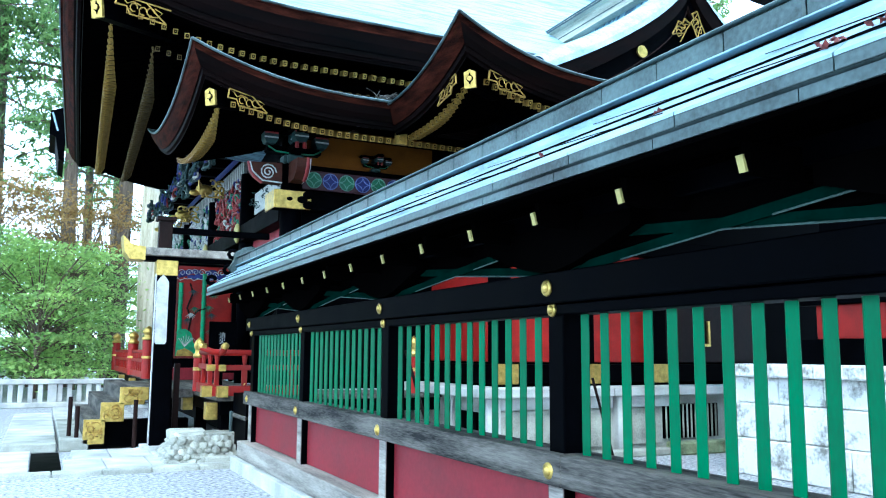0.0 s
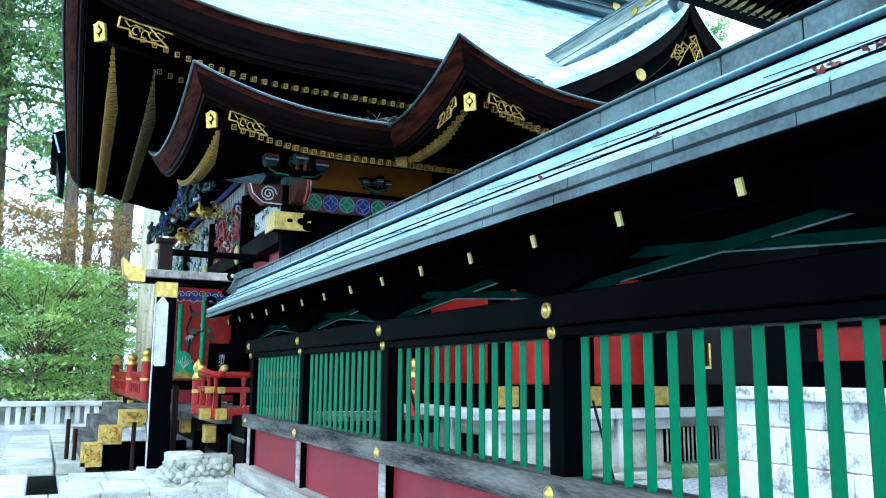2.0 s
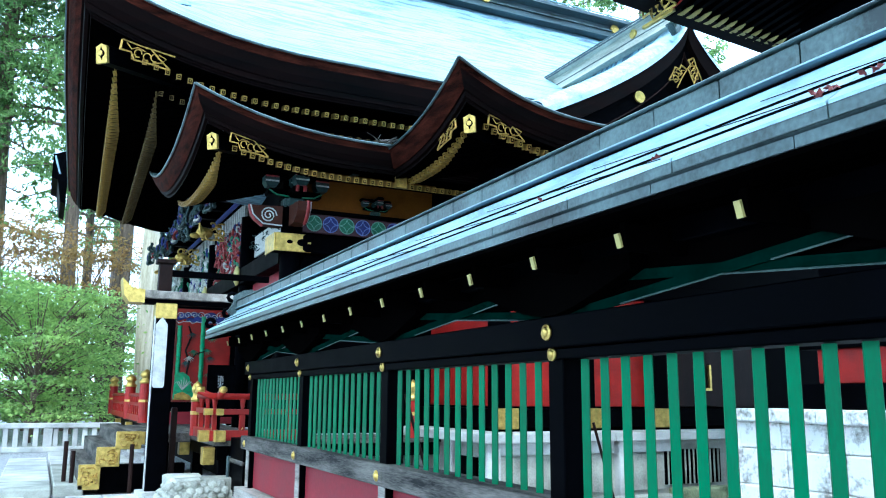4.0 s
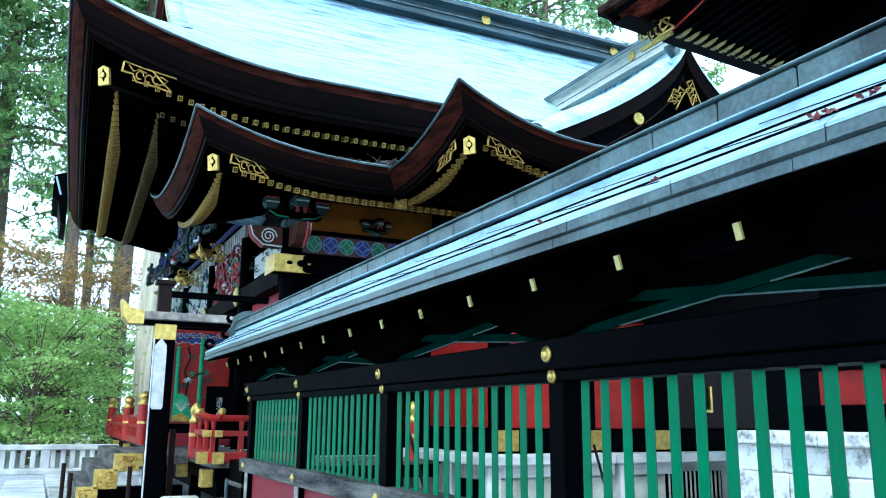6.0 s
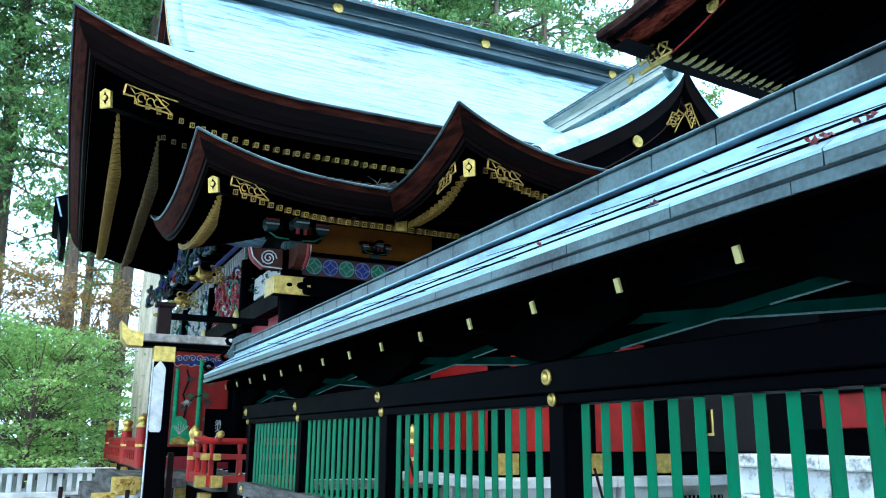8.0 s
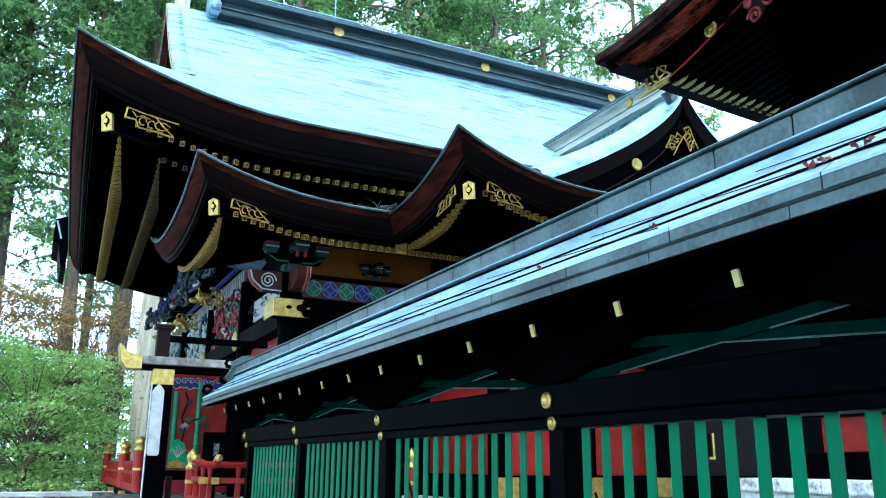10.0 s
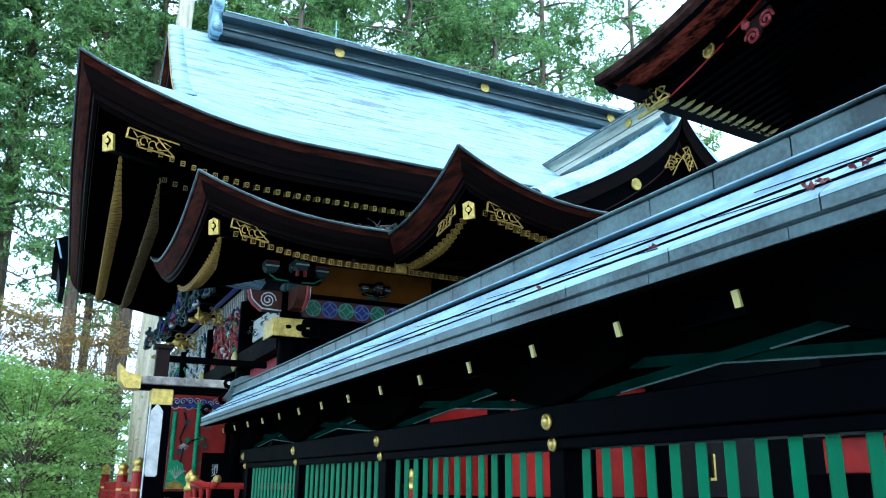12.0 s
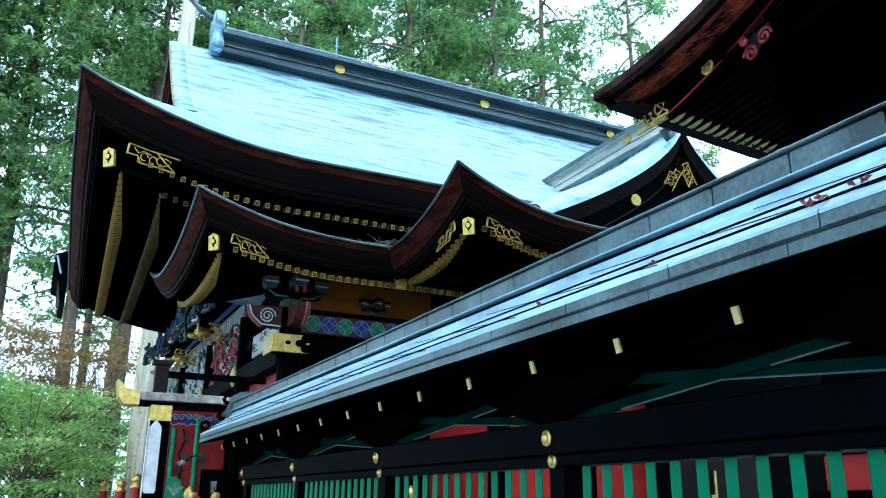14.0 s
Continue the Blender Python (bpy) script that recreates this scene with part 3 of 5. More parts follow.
settle(part("ridge_end_tile", bm, COPPER, hall, "pale copper ridge end tile", True), hall)
bm = tube(bmesh.new(), [(0.4, 17.7, 12.28), (0.15, 17.7, 12.36), (-0.05, 17.7, 12.47), (-0.3, 17.7, 12.7)], 0.075, 10, 0.06)
settle(part("ridge_horn", bm, COPPER_DARK, hall, "upturned copper horn", True), hall)
bm = cyl(bmesh.new(), (-0.3, 17.7, 12.7), 0.07, 0.03, seg=12, turn=Matrix.Rotation(radians(-55), 4, "Y"))
settle(part("horn_cap", bm, GOLD, hall), hall)
bm = tube(bmesh.new(), [(3.38, 17.9, 11.96), (3.38, 17.9, 12.8)], 0.016, 6)
tube(bm, [(3.3, 17.9, 12.55), (3.46, 17.9, 12.55)], 0.012, 5)
settle(part("lightning_rod", bm, COPPER, hall), hall)
settle(part("ridge_edge", B((0.5, 17.22, 11.89), (13.6, 17.26, 11.91)), COPPER_PLAIN, hall, "pale line along the ridge"), hall)
settle(part("ridge_edge", B((0.5, 17.44, 11.56), (13.6, 17.5, 11.6)), COPPER_DARK, hall), hall)
for i in range(12):
    settle(part("ridge_stud", ball(bmesh.new(), (1.0 + 1.04 * i, 17.34, 11.935), 0.04, 1, 1, 1, 1), COPPER_PLAIN, hall), hall)

# offering hall: the upper gabled roof, cusped in section
AX, AY, AZ = 7.1, 9.8, 7.72
RIDGE_PALE = mat("pale weathered copper", (0.28, 0.29, 0.23), 0.55, metal=0.0, vary=0.4, scale=3, fine=40, tint=(0.52, 0.52, 0.43), stretch=(1, 0.3, 3))
def cusp(dx):
    return AZ - 1.12 * abs(dx) ** 0.62
us = [math.copysign(abs(k / 24) ** 1.6, k) * 3.0 for k in range(-24, 25)]
bm = loft([[(AX + u, y, cusp(u)) for u in us] for y in (AY, 10.4, 11.2, 12.0, 13.0, 14.2)])
settle(part("roof_sheet", bm, COPPER, offer, smooth=True), offer)
# the sheet rolls over the verge in a ribbed bead
for lo, hi in ((-2.9, -0.06), (0.06, 2.9)):
    rows = []
    for i in range(91):
        u = lo + (hi - lo) * i / 90
        k = (1.0 if i % 3 else 0.92) * min(1.0, 0.5 + 0.8 * abs(u))
        rows.append([(AX + u, AY + 0.4 - 0.44 * math.cos(a), cusp(u) - 0.04 + 0.34 * k * math.sin(a)) for a in [math.pi * j / 10 for j in range(11)]])
    settle(part("verge_bead", loft(rows), COPPER_PLAIN, offer, "rounded ribbed copper verge"), offer)
rows = []
for y, z in ((AY - 0.02, -0.02), (AY, -0.16), (AY + 0.03, -0.3), (AY + 0.16, -0.3)):
    rows.append([(AX + u, y, cusp(u) + z) for u in us])
settle(part("verge", loft(rows), EDGE, offer, "thick dark verge of the gable"), offer)
for a, b, d, m in ((-0.3, -0.58, 0.14, BLACK), (-0.58, -0.6, 0.12, DARKWOOD)):
    rows = [[(AX + u, AY + d, cusp(u) + z) for u in us] for z in (a, b)] + [[(AX + u, AY + d + 0.06, cusp(u) + b) for u in us]]
    settle(part("bargeboard", loft(rows), m, offer), offer)
rows = [[(AX + u, AY + 0.35, z) for z in (5.2, cusp(u) - 0.1)] for u in us]
settle(part("gable_wall", loft(rows), BLACK, offer), offer)
settle(part("ridge", prism([(AX - 0.2, 7.62), (AX + 0.2, 7.62), (AX + 0.16, 7.93), (AX + 0.24, 7.96), (AX + 0.2, 8.06), (AX - 0.2, 8.06), (AX - 0.24, 7.96), (AX - 0.16, 7.93)], "y", 9.75, 13.9), RIDGE_PALE, offer, "pale weathered copper ridge"), offer)
for z0, z1, e in ((7.965, 8.0, 0.245), (8.03, 8.07, 0.215), (7.74, 7.76, 0.19)):
    settle(part("ridge_line", B((AX - e, 9.74, z0), (AX + e, 13.9, z1)), RIDGE, offer, "dark ridge moulding"), offer)
for y in (11.0,):
    settle(part("crest", cyl(bmesh.new(), (AX - 0.16, y, 7.85), 0.085, 0.04, seg=16, turn=Matrix.Rotation(radians(-90), 4, "Y")), GOLD, offer, "round gilt crest"), offer)
bm = tube(bmesh.new(), [(AX - 0.25, 9.78, 7.62), (AX - 0.4, 9.7, 7.5), (AX - 0.5, 9.7, 7.4), (AX - 0.42, 9.7, 7.3), (AX - 0.32, 9.7, 7.4)], 0.07, 8)
settle(part("ridge_end_tile", bm, COPPER_DARK, offer, smooth=True), offer)
settle(part("crest", cyl(bmesh.new(), (6.1, AY + 0.13, cusp(-1.0) - 0.45), 0.1, 0.03, seg=16, turn=Matrix.Rotation(radians(90), 4, "X")), GOLD, offer, "round gilt crest"), offer)
for dx, dz, w, turn in ((0.04, -0.6, 0.42, 62), (-0.12, -0.55, 0.42, 118), (-2.1, -0.62, 0.5, -12)):
    bm = bmesh.new()
    filigree(bm, Matrix.Translation((AX + dx, AY + 0.1, cusp(dx) + dz)) @ Matrix.Rotation(radians(turn), 4, "Y"), w, 0.16)
    settle(part("gilt_openwork", bm, GOLD_PAINT, offer, "gilt openwork fitting"), offer)

# gilt plate where the side hall's eave meets the offering hall
bm = prism([(2.31, 4.43), (2.48, 4.43), (2.48, 4.6), (2.395, 4.66), (2.31, 4.6)], "y", 10.9, 10.98)
cyl(bm, (2.395, 10.9, 4.53), 0.045, 0.02, seg=14, turn=Matrix.Rotation(radians(90), 4, "X"))
settle(part("gilt_plate", bm, GOLD, wing, "gilt end plate with a round crest boss"), wing)
bm = bmesh.new()
filigree(bm, Matrix.Translation((2.55, 10.88, 4.72)) @ Matrix.Diagonal((-1, 1, 1, 1)) @ Matrix.Rotation(radians(4), 4, "Y"), 0.55, 0.15)
settle(part("gilt_openwork", bm, GOLD_PAINT, wing, "gilt openwork fitting"), wing)

# side of the front porch roof, beyond the eave
bm = prism([(-2.36, 7.25), (-2.0, 7.38), (-2.0, 6.0), (-2.12, 6.05), (-2.22, 6.6), (-2.36, 6.65)], "y", 21.9, 24)
settle(part("porch_roof", bm, BLACK, hall, "dark side of the porch roof"), hall)
bm = tube(bmesh.new(), [(-2.32, 21.88, 7.2), (-2.18, 21.88, 6.75)], 0.025, 5)
settle(part("porch_lip", bm, COPPER_PLAIN, hall), hall)

# ---- the walls under the eaves ----
for y in (12.4, 15.35, 18.7, 22.4):
    owner = wing if y < 14 else hall
    bm = cyl(bmesh.new(), (1.16, y, 0.8), 0.17, 3.9, seg=20)
    settle(part("column", bm, BLACK, owner, smooth=True), owner)
for x in (4.4, 7.6):
    settle(part("column", cyl(bmesh.new(), (x, 12.4, 0.8), 0.17, 3.9, seg=20), BLACK, wing, smooth=True), wing)
def wp(name, lo, hi, m, owner, label="", bevel=0.008):
    return settle(part(name, B(lo, hi, bevel), m, owner, label), owner)
# face towards the fence
FRIEZE = mat("dark red frieze ground", (0.05, 0.012, 0.02), 0.6, vary=0.3, scale=20)
RING_GREEN = mat("pale green paint", (0.12, 0.3, 0.2), 0.55, vary=0.3, scale=25)
RING_BLUE = mat("pale blue paint", (0.12, 0.16, 0.4), 0.55, vary=0.3, scale=25)
wp("head_beam", (0.86, 12.22, 3.57), (12.6, 12.5, 3.84), BLACK, wing)
wp("tie_beam", (0.9, 12.33, 4.24), (12.6, 12.48, 4.3), BLACK, wing)
wp("panel", (1.3, 12.42, 4.3), (12.6, 12.47, 4.95), BROWN_PANEL, wing, "ochre brown painted panel")
wp("frieze_board", (1.33, 12.405, 3.93), (12.6, 12.46, 4.24), FRIEZE, wing, "frieze board with painted interlaced rings")
wp("panel", (1.3, 12.42, 1.0), (12.6, 12.47, 3.57), BLACK, wing)
wp("gilt_sleeve", (0.86, 12.18, 3.56), (1.42, 12.215, 3.845), GOLD, wing, "gilt metal sleeve on the beam")
wp("gilt_sleeve", (0.835, 12.18, 3.56), (0.858, 12.75, 3.845), GOLD, wing)
bm = bmesh.new()
for k, z, r in ((0.22, 3.71, 0.04), (0.42, 3.71, 0.075), (0.52, 3.79, 0.085), (0.52, 3.63, 0.085)):
    ball(bm, (0.86 + k, 12.176, z), r, 1.2, 0.1, 0.8, 2)
settle(part("sleeve_pattern", bm, BLACK, wing), wing)
def ring_mesh(name, m):
    """A painted ring round a four-pointed star."""
    bm = bmesh.new()
    tube(bm, [(0.125 * math.cos(0.3142 * i), -0.004, 0.125 * math.sin(0.3142 * i)) for i in range(21)], 0.01, 4)
    for k in range(4):
        a0 = math.pi / 4 + k * math.pi / 2
        c = (0.177 * math.cos(a0), 0.177 * math.sin(a0))
        arc = [a0 + math.pi - 0.78 + 0.26 * i for i in range(7)]
        tube(bm, [(c[0] + 0.125 * math.cos(a), -0.006, c[1] + 0.125 * math.sin(a)) for a in arc], 0.008, 4)
    return mesh_of(name, bm, m)
def petal_mesh(name, m):
    """The coloured disc inside the ring."""
    return mesh_of(name, cyl(bmesh.new(), (0, 0.002, 0), 0.122, 0.008, seg=24, turn=Matrix.Rotation(radians(90), 4, "X")), m)
RINGS = [(ring_mesh("ring", RING_GREEN), petal_mesh("petal", GREEN_PAINT)), (ring_mesh("ring", RING_BLUE), petal_mesh("petal", BLUE_PAINT))]
inv = wing.matrix_world.inverted()
for i in range(16):
    a, b = RINGS[i % 2]
    ob = link_part("ring", a, wing, inv @ pose(1.52 + 0.275 * i, 12.402, 4.085))
    link_part("petal", b, ob, Matrix.Identity(4))
# carved beam noses and the bracket set over the corner column
def spiral(c, r0, turns, n=26, plane="xz", flip=1):
    pts = []
    for i in range(n):
        a = turns * 2 * math.pi * i / (n - 1)
        r = r0 * (1 - 0.85 * i / (n - 1))
        u, v = r * math.cos(a) * flip, r * math.sin(a)
        pts.append((c[0] + u, c[1], c[2] + v) if plane == "xz" else (c[0], c[1] + u, c[2] + v))
    return pts
def nose(at, turn):
    """A carved beam nose: a brown block with a white spiral and a red and white end."""
    m = pose(*at, 0, 0, turn)
    NOSE = bpy.data.materials.get("dark brown carved paint") or mat("dark brown carved paint", (0.045, 0.012, 0.006), 0.6, spec=0.2, vary=0.3, scale=12)
    bm = prism([(-0.5, 0.14), (0, 0.16), (0, -0.16), (-0.3, -0.15), (-0.42, -0.06), (-0.47, 0.0)], "y", -0.1, 0.1)
    bm.transform(m)
    settle(part("beam_nose", bm, NOSE, wing, "carved brown beam nose with a white spiral"), wing)
    bm = bmesh.new()
    tube(bm, spiral((-0.22, -0.105, 0.0), 0.13, 2.2), 0.012, 4)
    tube(bm, [(-0.5, -0.1, 0.14), (-0.46, -0.105, 0.0), (-0.4, -0.105, -0.06), (-0.3, -0.105, -0.14), (0, -0.105, -0.15)], 0.012, 4)
    bm.transform(m)
    settle(part("spiral", bm, WHITE, wing), wing)
    bm = bmesh.new()
    tube(bm, [(-0.51, -0.06, 0.15), (-0.49, -0.06, 0.02), (-0.42, -0.06, -0.08), (-0.3, -0.06, -0.17)], 0.028, 6)
    bm.transform(m)
    settle(part("red_lip", bm, CARVED_RED, wing), wing)
nose((0.98, 12.4, 4.12), 0)
nose((1.16, 12.22, 4.12), 90)
def bracket_set(x, y, z, owner, s=1.0):
    """Stacked bearing blocks and arms, painted in teal, white and red."""
    for k, (w, h, dz, m) in enumerate(((0.34, 0.14, 0.0, TEAL_PAINT), (0.86, 0.1, 0.17, BLACK), (0.2, 0.12, 0.3, TEAL_PAINT), (1.1, 0.1, 0.45, BLACK))):
        bm = bmesh.new()
        box(bm, (x - w * s / 2, y - 0.12 * s, z + dz * s), (x + w * s / 2, y + 0.12 * s, z + (dz + h) * s), 0.02)
        box(bm, (x - 0.12 * s, y - w * s / 2, z + dz * s), (x + 0.12 * s, y + w * s / 2, z + (dz + h) * s), 0.02)
        settle(part("bracket_arm" if k % 2 else "bearing_block", bm, m, owner), owner)
    for ox, oy in ((-0.4, 0), (0.4, 0), (0, -0.4), (0, 0)):
        px, py = x + ox * s, y + (oy if oy else -0.13) * s
        bm = prism([(px - 0.07 * s, z + 0.27 * s), (px + 0.07 * s, z + 0.27 * s), (px + 0.11 * s, z + 0.34 * s), (px + 0.11 * s, z + 0.43 * s), (px - 0.11 * s, z + 0.43 * s), (px - 0.11 * s, z + 0.34 * s)], "y", py - 0.1 * s, py + 0.1 * s)
        settle(part("bearing_block", bm, TEAL_PAINT, owner), owner)
        for dz, m in ((0.345, GREY_PAINT), (0.415, CARVED_RED)):
            bm = B((px - 0.105 * s, py - 0.112 * s, z + dz * s), (px + 0.105 * s, py - 0.1 * s, z + (dz + 0.022) * s))
            settle(part("painted_line", bm, m, owner), owner)
    for sx in (-1, 1):
        bm = tube(bmesh.new(), [(x + sx * 0.1 * s, y - 0.13 * s, z + 0.16 * s), (x + sx * 0.3 * s, y - 0.13 * s, z + 0.17 * s), (x + sx * 0.42 * s, y - 0.13 * s, z + 0.24 * s)], 0.014 * s, 4)
        settle(part("painted_line", bm, GREEN_PAINT, owner), owner)
        bm = tube(bmesh.new(), [(x + sx * 0.06 * s, y - 0.45 * s, z + 0.18 * s), (x + sx * 0.06 * s, y - 0.45 * s, z + 0.27 * s)], 0.03 * s, 6)
        settle(part("painted_nose", bm, CARVED_RED, owner), owner)
bracket_set(1.16, 12.38, 4.28, wing)
bracket_set(2.55, 12.4, 4.3, wing, 0.5)
bracket_set(4.4, 12.4, 4.28, wing)
bm = B((1.1, 11.9, 4.6), (1.2, 12.25, 4.8), 0.02)
settle(part("red_nose", bm, CARVED_RED, wing), wing)

# side wall with the carvings
def lumps(rng, at, size, n, r, plane="yz", curl=0.5):
    """A tangle of carved scrolls and lumps inside a flat field."""
    bm = bmesh.new()
    for i in range(n):
        u, v = (rng.random() - 0.5) * size[0], (rng.random() - 0.5) * size[1]
        d = rng.random() * 0.09
        a0, da = rng.random() * 6.3, rng.uniform(0.4, 1.0) * rng.choice((-1, 1))
        pts, p = [], Vector((0, u, v))
        for k in range(7):
            a0 += da
            p = p + Vector((0, math.cos(a0), math.sin(a0))) * r * 0.9
            p.y, p.z = max(-size[0] / 2, min(size[0] / 2, p.y)), max(-size[1] / 2, min(size[1] / 2, p.z))
            q = p + Vector((-d - 0.03 * math.sin(k), 0, 0))
            q = Vector((at[0] + q.x, at[1] + q.y, at[2] + q.z)) if plane == "yz" else Vector((at[0] + q.y, at[1] + q.x, at[2] + q.z))
            pts.append(q)
        tube(bm, pts, r * 0.42, 5, r * 0.2)
    return bm
rng = random.Random(4)
SIDE = [(12.75, 15.1), (15.6, 18.45), (18.95, 22.1), (22.65, 26.5)]
for i, (a, b) in enumerate(SIDE):
    own = wing if i == 0 else hall
    mid, w = (a + b) / 2, b - a
    wp("head_beam", (0.98, a - 0.3, 3.4), (1.36, b + 0.25, 3.7), BLACK, own)
    wp("wall_panel", (1.2, a, 1.0), (1.25, b, 3.1), (BLACK, BLACK, RED, RED)[i], own)
    if i == 0:
        wp("red_panel", (1.2, a, 3.1), (1.25, b, 3.4), RED_PANEL, own)
    else:
        wp("sill_beam", (1.05, a - 0.2, 3.1), (1.32, b + 0.2, 3.3), BLACK, own)
    if i == 0:
        wp("white_panel", (1.2, a, 3.9), (1.24, b, 4.3), GREY_PAINT, own, "grey white panel with carved lattice")
        bm = lumps(rng, (1.2, mid, 4.1), (w, 0.36), 34, 0.022)
        tagged(settle(part("carving", bm, TEAL_PAINT, own, "carved and painted scrolls"), own), kind="stuff")
    else:
        wp("backing", (1.2, a, 3.72), (1.25, b, 5.0), BLACK, own)
        for m, n, r in ((CARVED_RED if i == 1 else GREY_PAINT, 90, 0.09), (GREEN_PAINT, 30, 0.08), (GREY_PAINT, 26, 0.06), (BLUE_PAINT, 20, 0.07)):
            tagged(settle(part("carving", lumps(rng, (1.17, mid, 4.25), (w * 0.94, 1.0), n, r), m, own, "carved and painted flowers and scrolls"), own), kind="stuff")
        for k in range(16):
            y = a + w * (k + 0.5) / 16
            bm = prism([(y - 0.05, 4.72), (y + 0.03, 4.72), (y + 0.09, 5.05), (y + 0.01, 5.05)], "x", 1.1, 1.16)
            settle(part("white_slat", bm, GREY_PAINT, own), own)
        bm = tube(bmesh.new(), [(1.02, a, 5.1), (1.02, b, 5.1)], 0.05, 6)
        settle(part("blue_moulding", bm, BLUE_PAINT, own), own)
    bm = ball(bmesh.new(), (0.95, b + 0.25, 3.57), 0.17, 0.35, 0.9, 1.15)
    settle(part("gilt_cover", bm, CREAM, own, "gilt nail cover", True), own)
# bracket carvings: gilt beast heads and painted clouds under the far eave
for y, z in ((17.1, 4.7), (20.0, 4.6), (22.9, 4.7)):
    bm = lumps(rng, (0.74, y, z), (0.5, 0.36), 20, 0.055, "xz")
    ball(bm, (0.6, y, z - 0.03), 0.15, 1.2, 0.8, 0.8)
    ball(bm, (0.42, y, z - 0.1), 0.09, 1.3, 0.8, 0.7)
    tagged(settle(part("gilt_beast_head", bm, GOLD, hall, "gilt carved beam end"), hall), kind="stuff")
for k in range(12):
    y = 13.5 + k * 0.95
    for m, n in ((TEAL_PAINT, 14), (BLUE_PAINT, 4), (CARVED_RED, 1), (GREY_PAINT, 1)):
        bm = lumps(rng, (0.6 - 0.12 * (k % 3), y, 5.15 + 0.1 * (k % 2)), (0.9, 0.5), n, 0.1)
        tagged(settle(part("cloud_carving", bm, m, hall, "painted carved cloud bracket"), hall), kind="stuff")
    bm = B((0.45, y - 0.12, 5.2), (1.4, y + 0.12, 5.4), 0.03)
    settle(part("bracket_arm", bm, BLACK, hall), hall)

# ---- sanctuary behind the fence ----
sanct = thing("sanctuary", "dark lacquered sanctuary with thick red-brown roof edge and gilt fittings", "shrine hall", (7.3, 3, 0))
def top_z(y):
    """Height of the roof's upper edge at the gable side."""
    t = 7.69 - y
    return 6.45 - 0.06 * t + 0.075 * t * t if y >= 1.5 else top_z(1.5) - (1.5 - y) * 0.75
def hz(y, x=9):
    """Height of the roof's skin."""
    return top_z(y) - 0.2 * min(1, (x - 3.65) / 2.6) * max(0, 1 - (7.69 - y) / 4) if y >= 1.5 else top_z(y)
ys = [7.69 - 0.25 * i for i in range(25)] + [1.5, 0.5, -1, -2.5]
xs = [3.65, 3.9, 4.2, 4.6, 5.2, 6, 7.5, 9, 10.9]
bm = loft([[(x, y, hz(y, x)) for y in ys] for x in xs])
settle(part("roof_sheet", bm, COPPER, sanct, smooth=True), sanct)
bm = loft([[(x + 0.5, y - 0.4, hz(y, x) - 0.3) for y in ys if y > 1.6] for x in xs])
settle(part("under_roof", bm, EAVE_SHADE, sanct), sanct)
def side_band(section, start, m, name, label=""):
    """A band under the gable-side edge: section is (x, drop) pairs, start its front end."""
    yy = [start - 0.2 * i for i in range(int((start - 1.7) / 0.2))]
    rows = [[(x, y, top_z(y) + z + g * (7.69 - y)) for y in yy] for x, z, g in section]
    settle(part(name, loft(rows), m, sanct, label), sanct)
EDGE_RED = mat("red-brown worn edge", (0.01, 0.002, 0.0018), 0.85, spec=0.03, vary=0.6, scale=6, fine=30, bump=0.5, tint=(0.11, 0.022, 0.012), stretch=(1, 0.35, 2), lo=0.6, hi=0.85)
EDGE_BROWN = mat("brown worn edge", (0.008, 0.004, 0.0035), 0.85, spec=0.03, vary=0.6, scale=6, fine=30, bump=0.5, tint=(0.07, 0.035, 0.028), stretch=(1, 0.5, 2))
side_band([(3.65, 0.0, 0), (3.66, -0.09, 0), (3.74, -0.11, 0)], 7.69, EDGE_BROWN, "eave_edge", "brown layered eave edge")
side_band([(3.74, -0.11, 0), (3.76, -0.18, 0)], 7.6, BLACK, "eave_edge")
side_band([(3.76, -0.18, 0), (3.88, -0.31, 0.005), (3.95, -0.31, 0.005)], 7.4, EDGE_RED, "eave_edge", "worn red-brown eave edge")
side_band([(3.95, -0.31, 0.005), (4.17, -0.36, 0.05), (4.19, -0.62, 0.155), (4.28, -0.62, 0.155)], 7.1, BLACK, "bargeboard")
side_band([(4.175, -0.615, 0.155), (4.175, -0.632, 0.155), (4.19, -0.632, 0.155)], 7.1, RED, "red_line")
rows = [[(x, 7.69 - a, hz(7.69, x) + z) for a, z in ((0, 0.0), (0.02, -0.12), (0.15, -0.15), (0.3, -0.36), (0.6, -0.36))] for x in xs]
settle(part("eave_edge", loft(rows), EDGE, sanct), sanct)
rm = mesh_of("rafter", B((-0.032, -4.5, -0.08), (0.032, 0, 0)), BLACK)
cm = mesh_of("rafter_cap", prism([(-0.036, -0.085), (0.036, -0.085), (0.036, 0.005), (-0.036, 0.005)], "y", -0.03, 0.012), CREAM)
cm2 = mesh_of("rafter_tongue", prism([(-0.036, -0.03), (0.036, -0.03), (0.03, -0.16), (0, -0.24), (-0.03, -0.16)], "z", -0.095, -0.082), CREAM)
si = sanct.matrix_world.inverted()
for i in range(44):
    x = 4.5 + 0.14 * i
    p = (x, 7.2, 5.97 + 0.14 * max(0, 1 - (x - 4.4) / 2.0))
    ob = link_part("rafter", rm, sanct, si @ pose(*p, -6, 0, 0))
    link_part("rafter_cap", cm, ob, Matrix.Identity(4))
    link_part("rafter_tongue", cm2, ob, Matrix.Identity(4))
bm = cyl(bmesh.new(), (4.16, 6.18, 6.19), 0.07, 0.03, seg=20, turn=Matrix.Rotation(radians(-90), 4, "Y"))
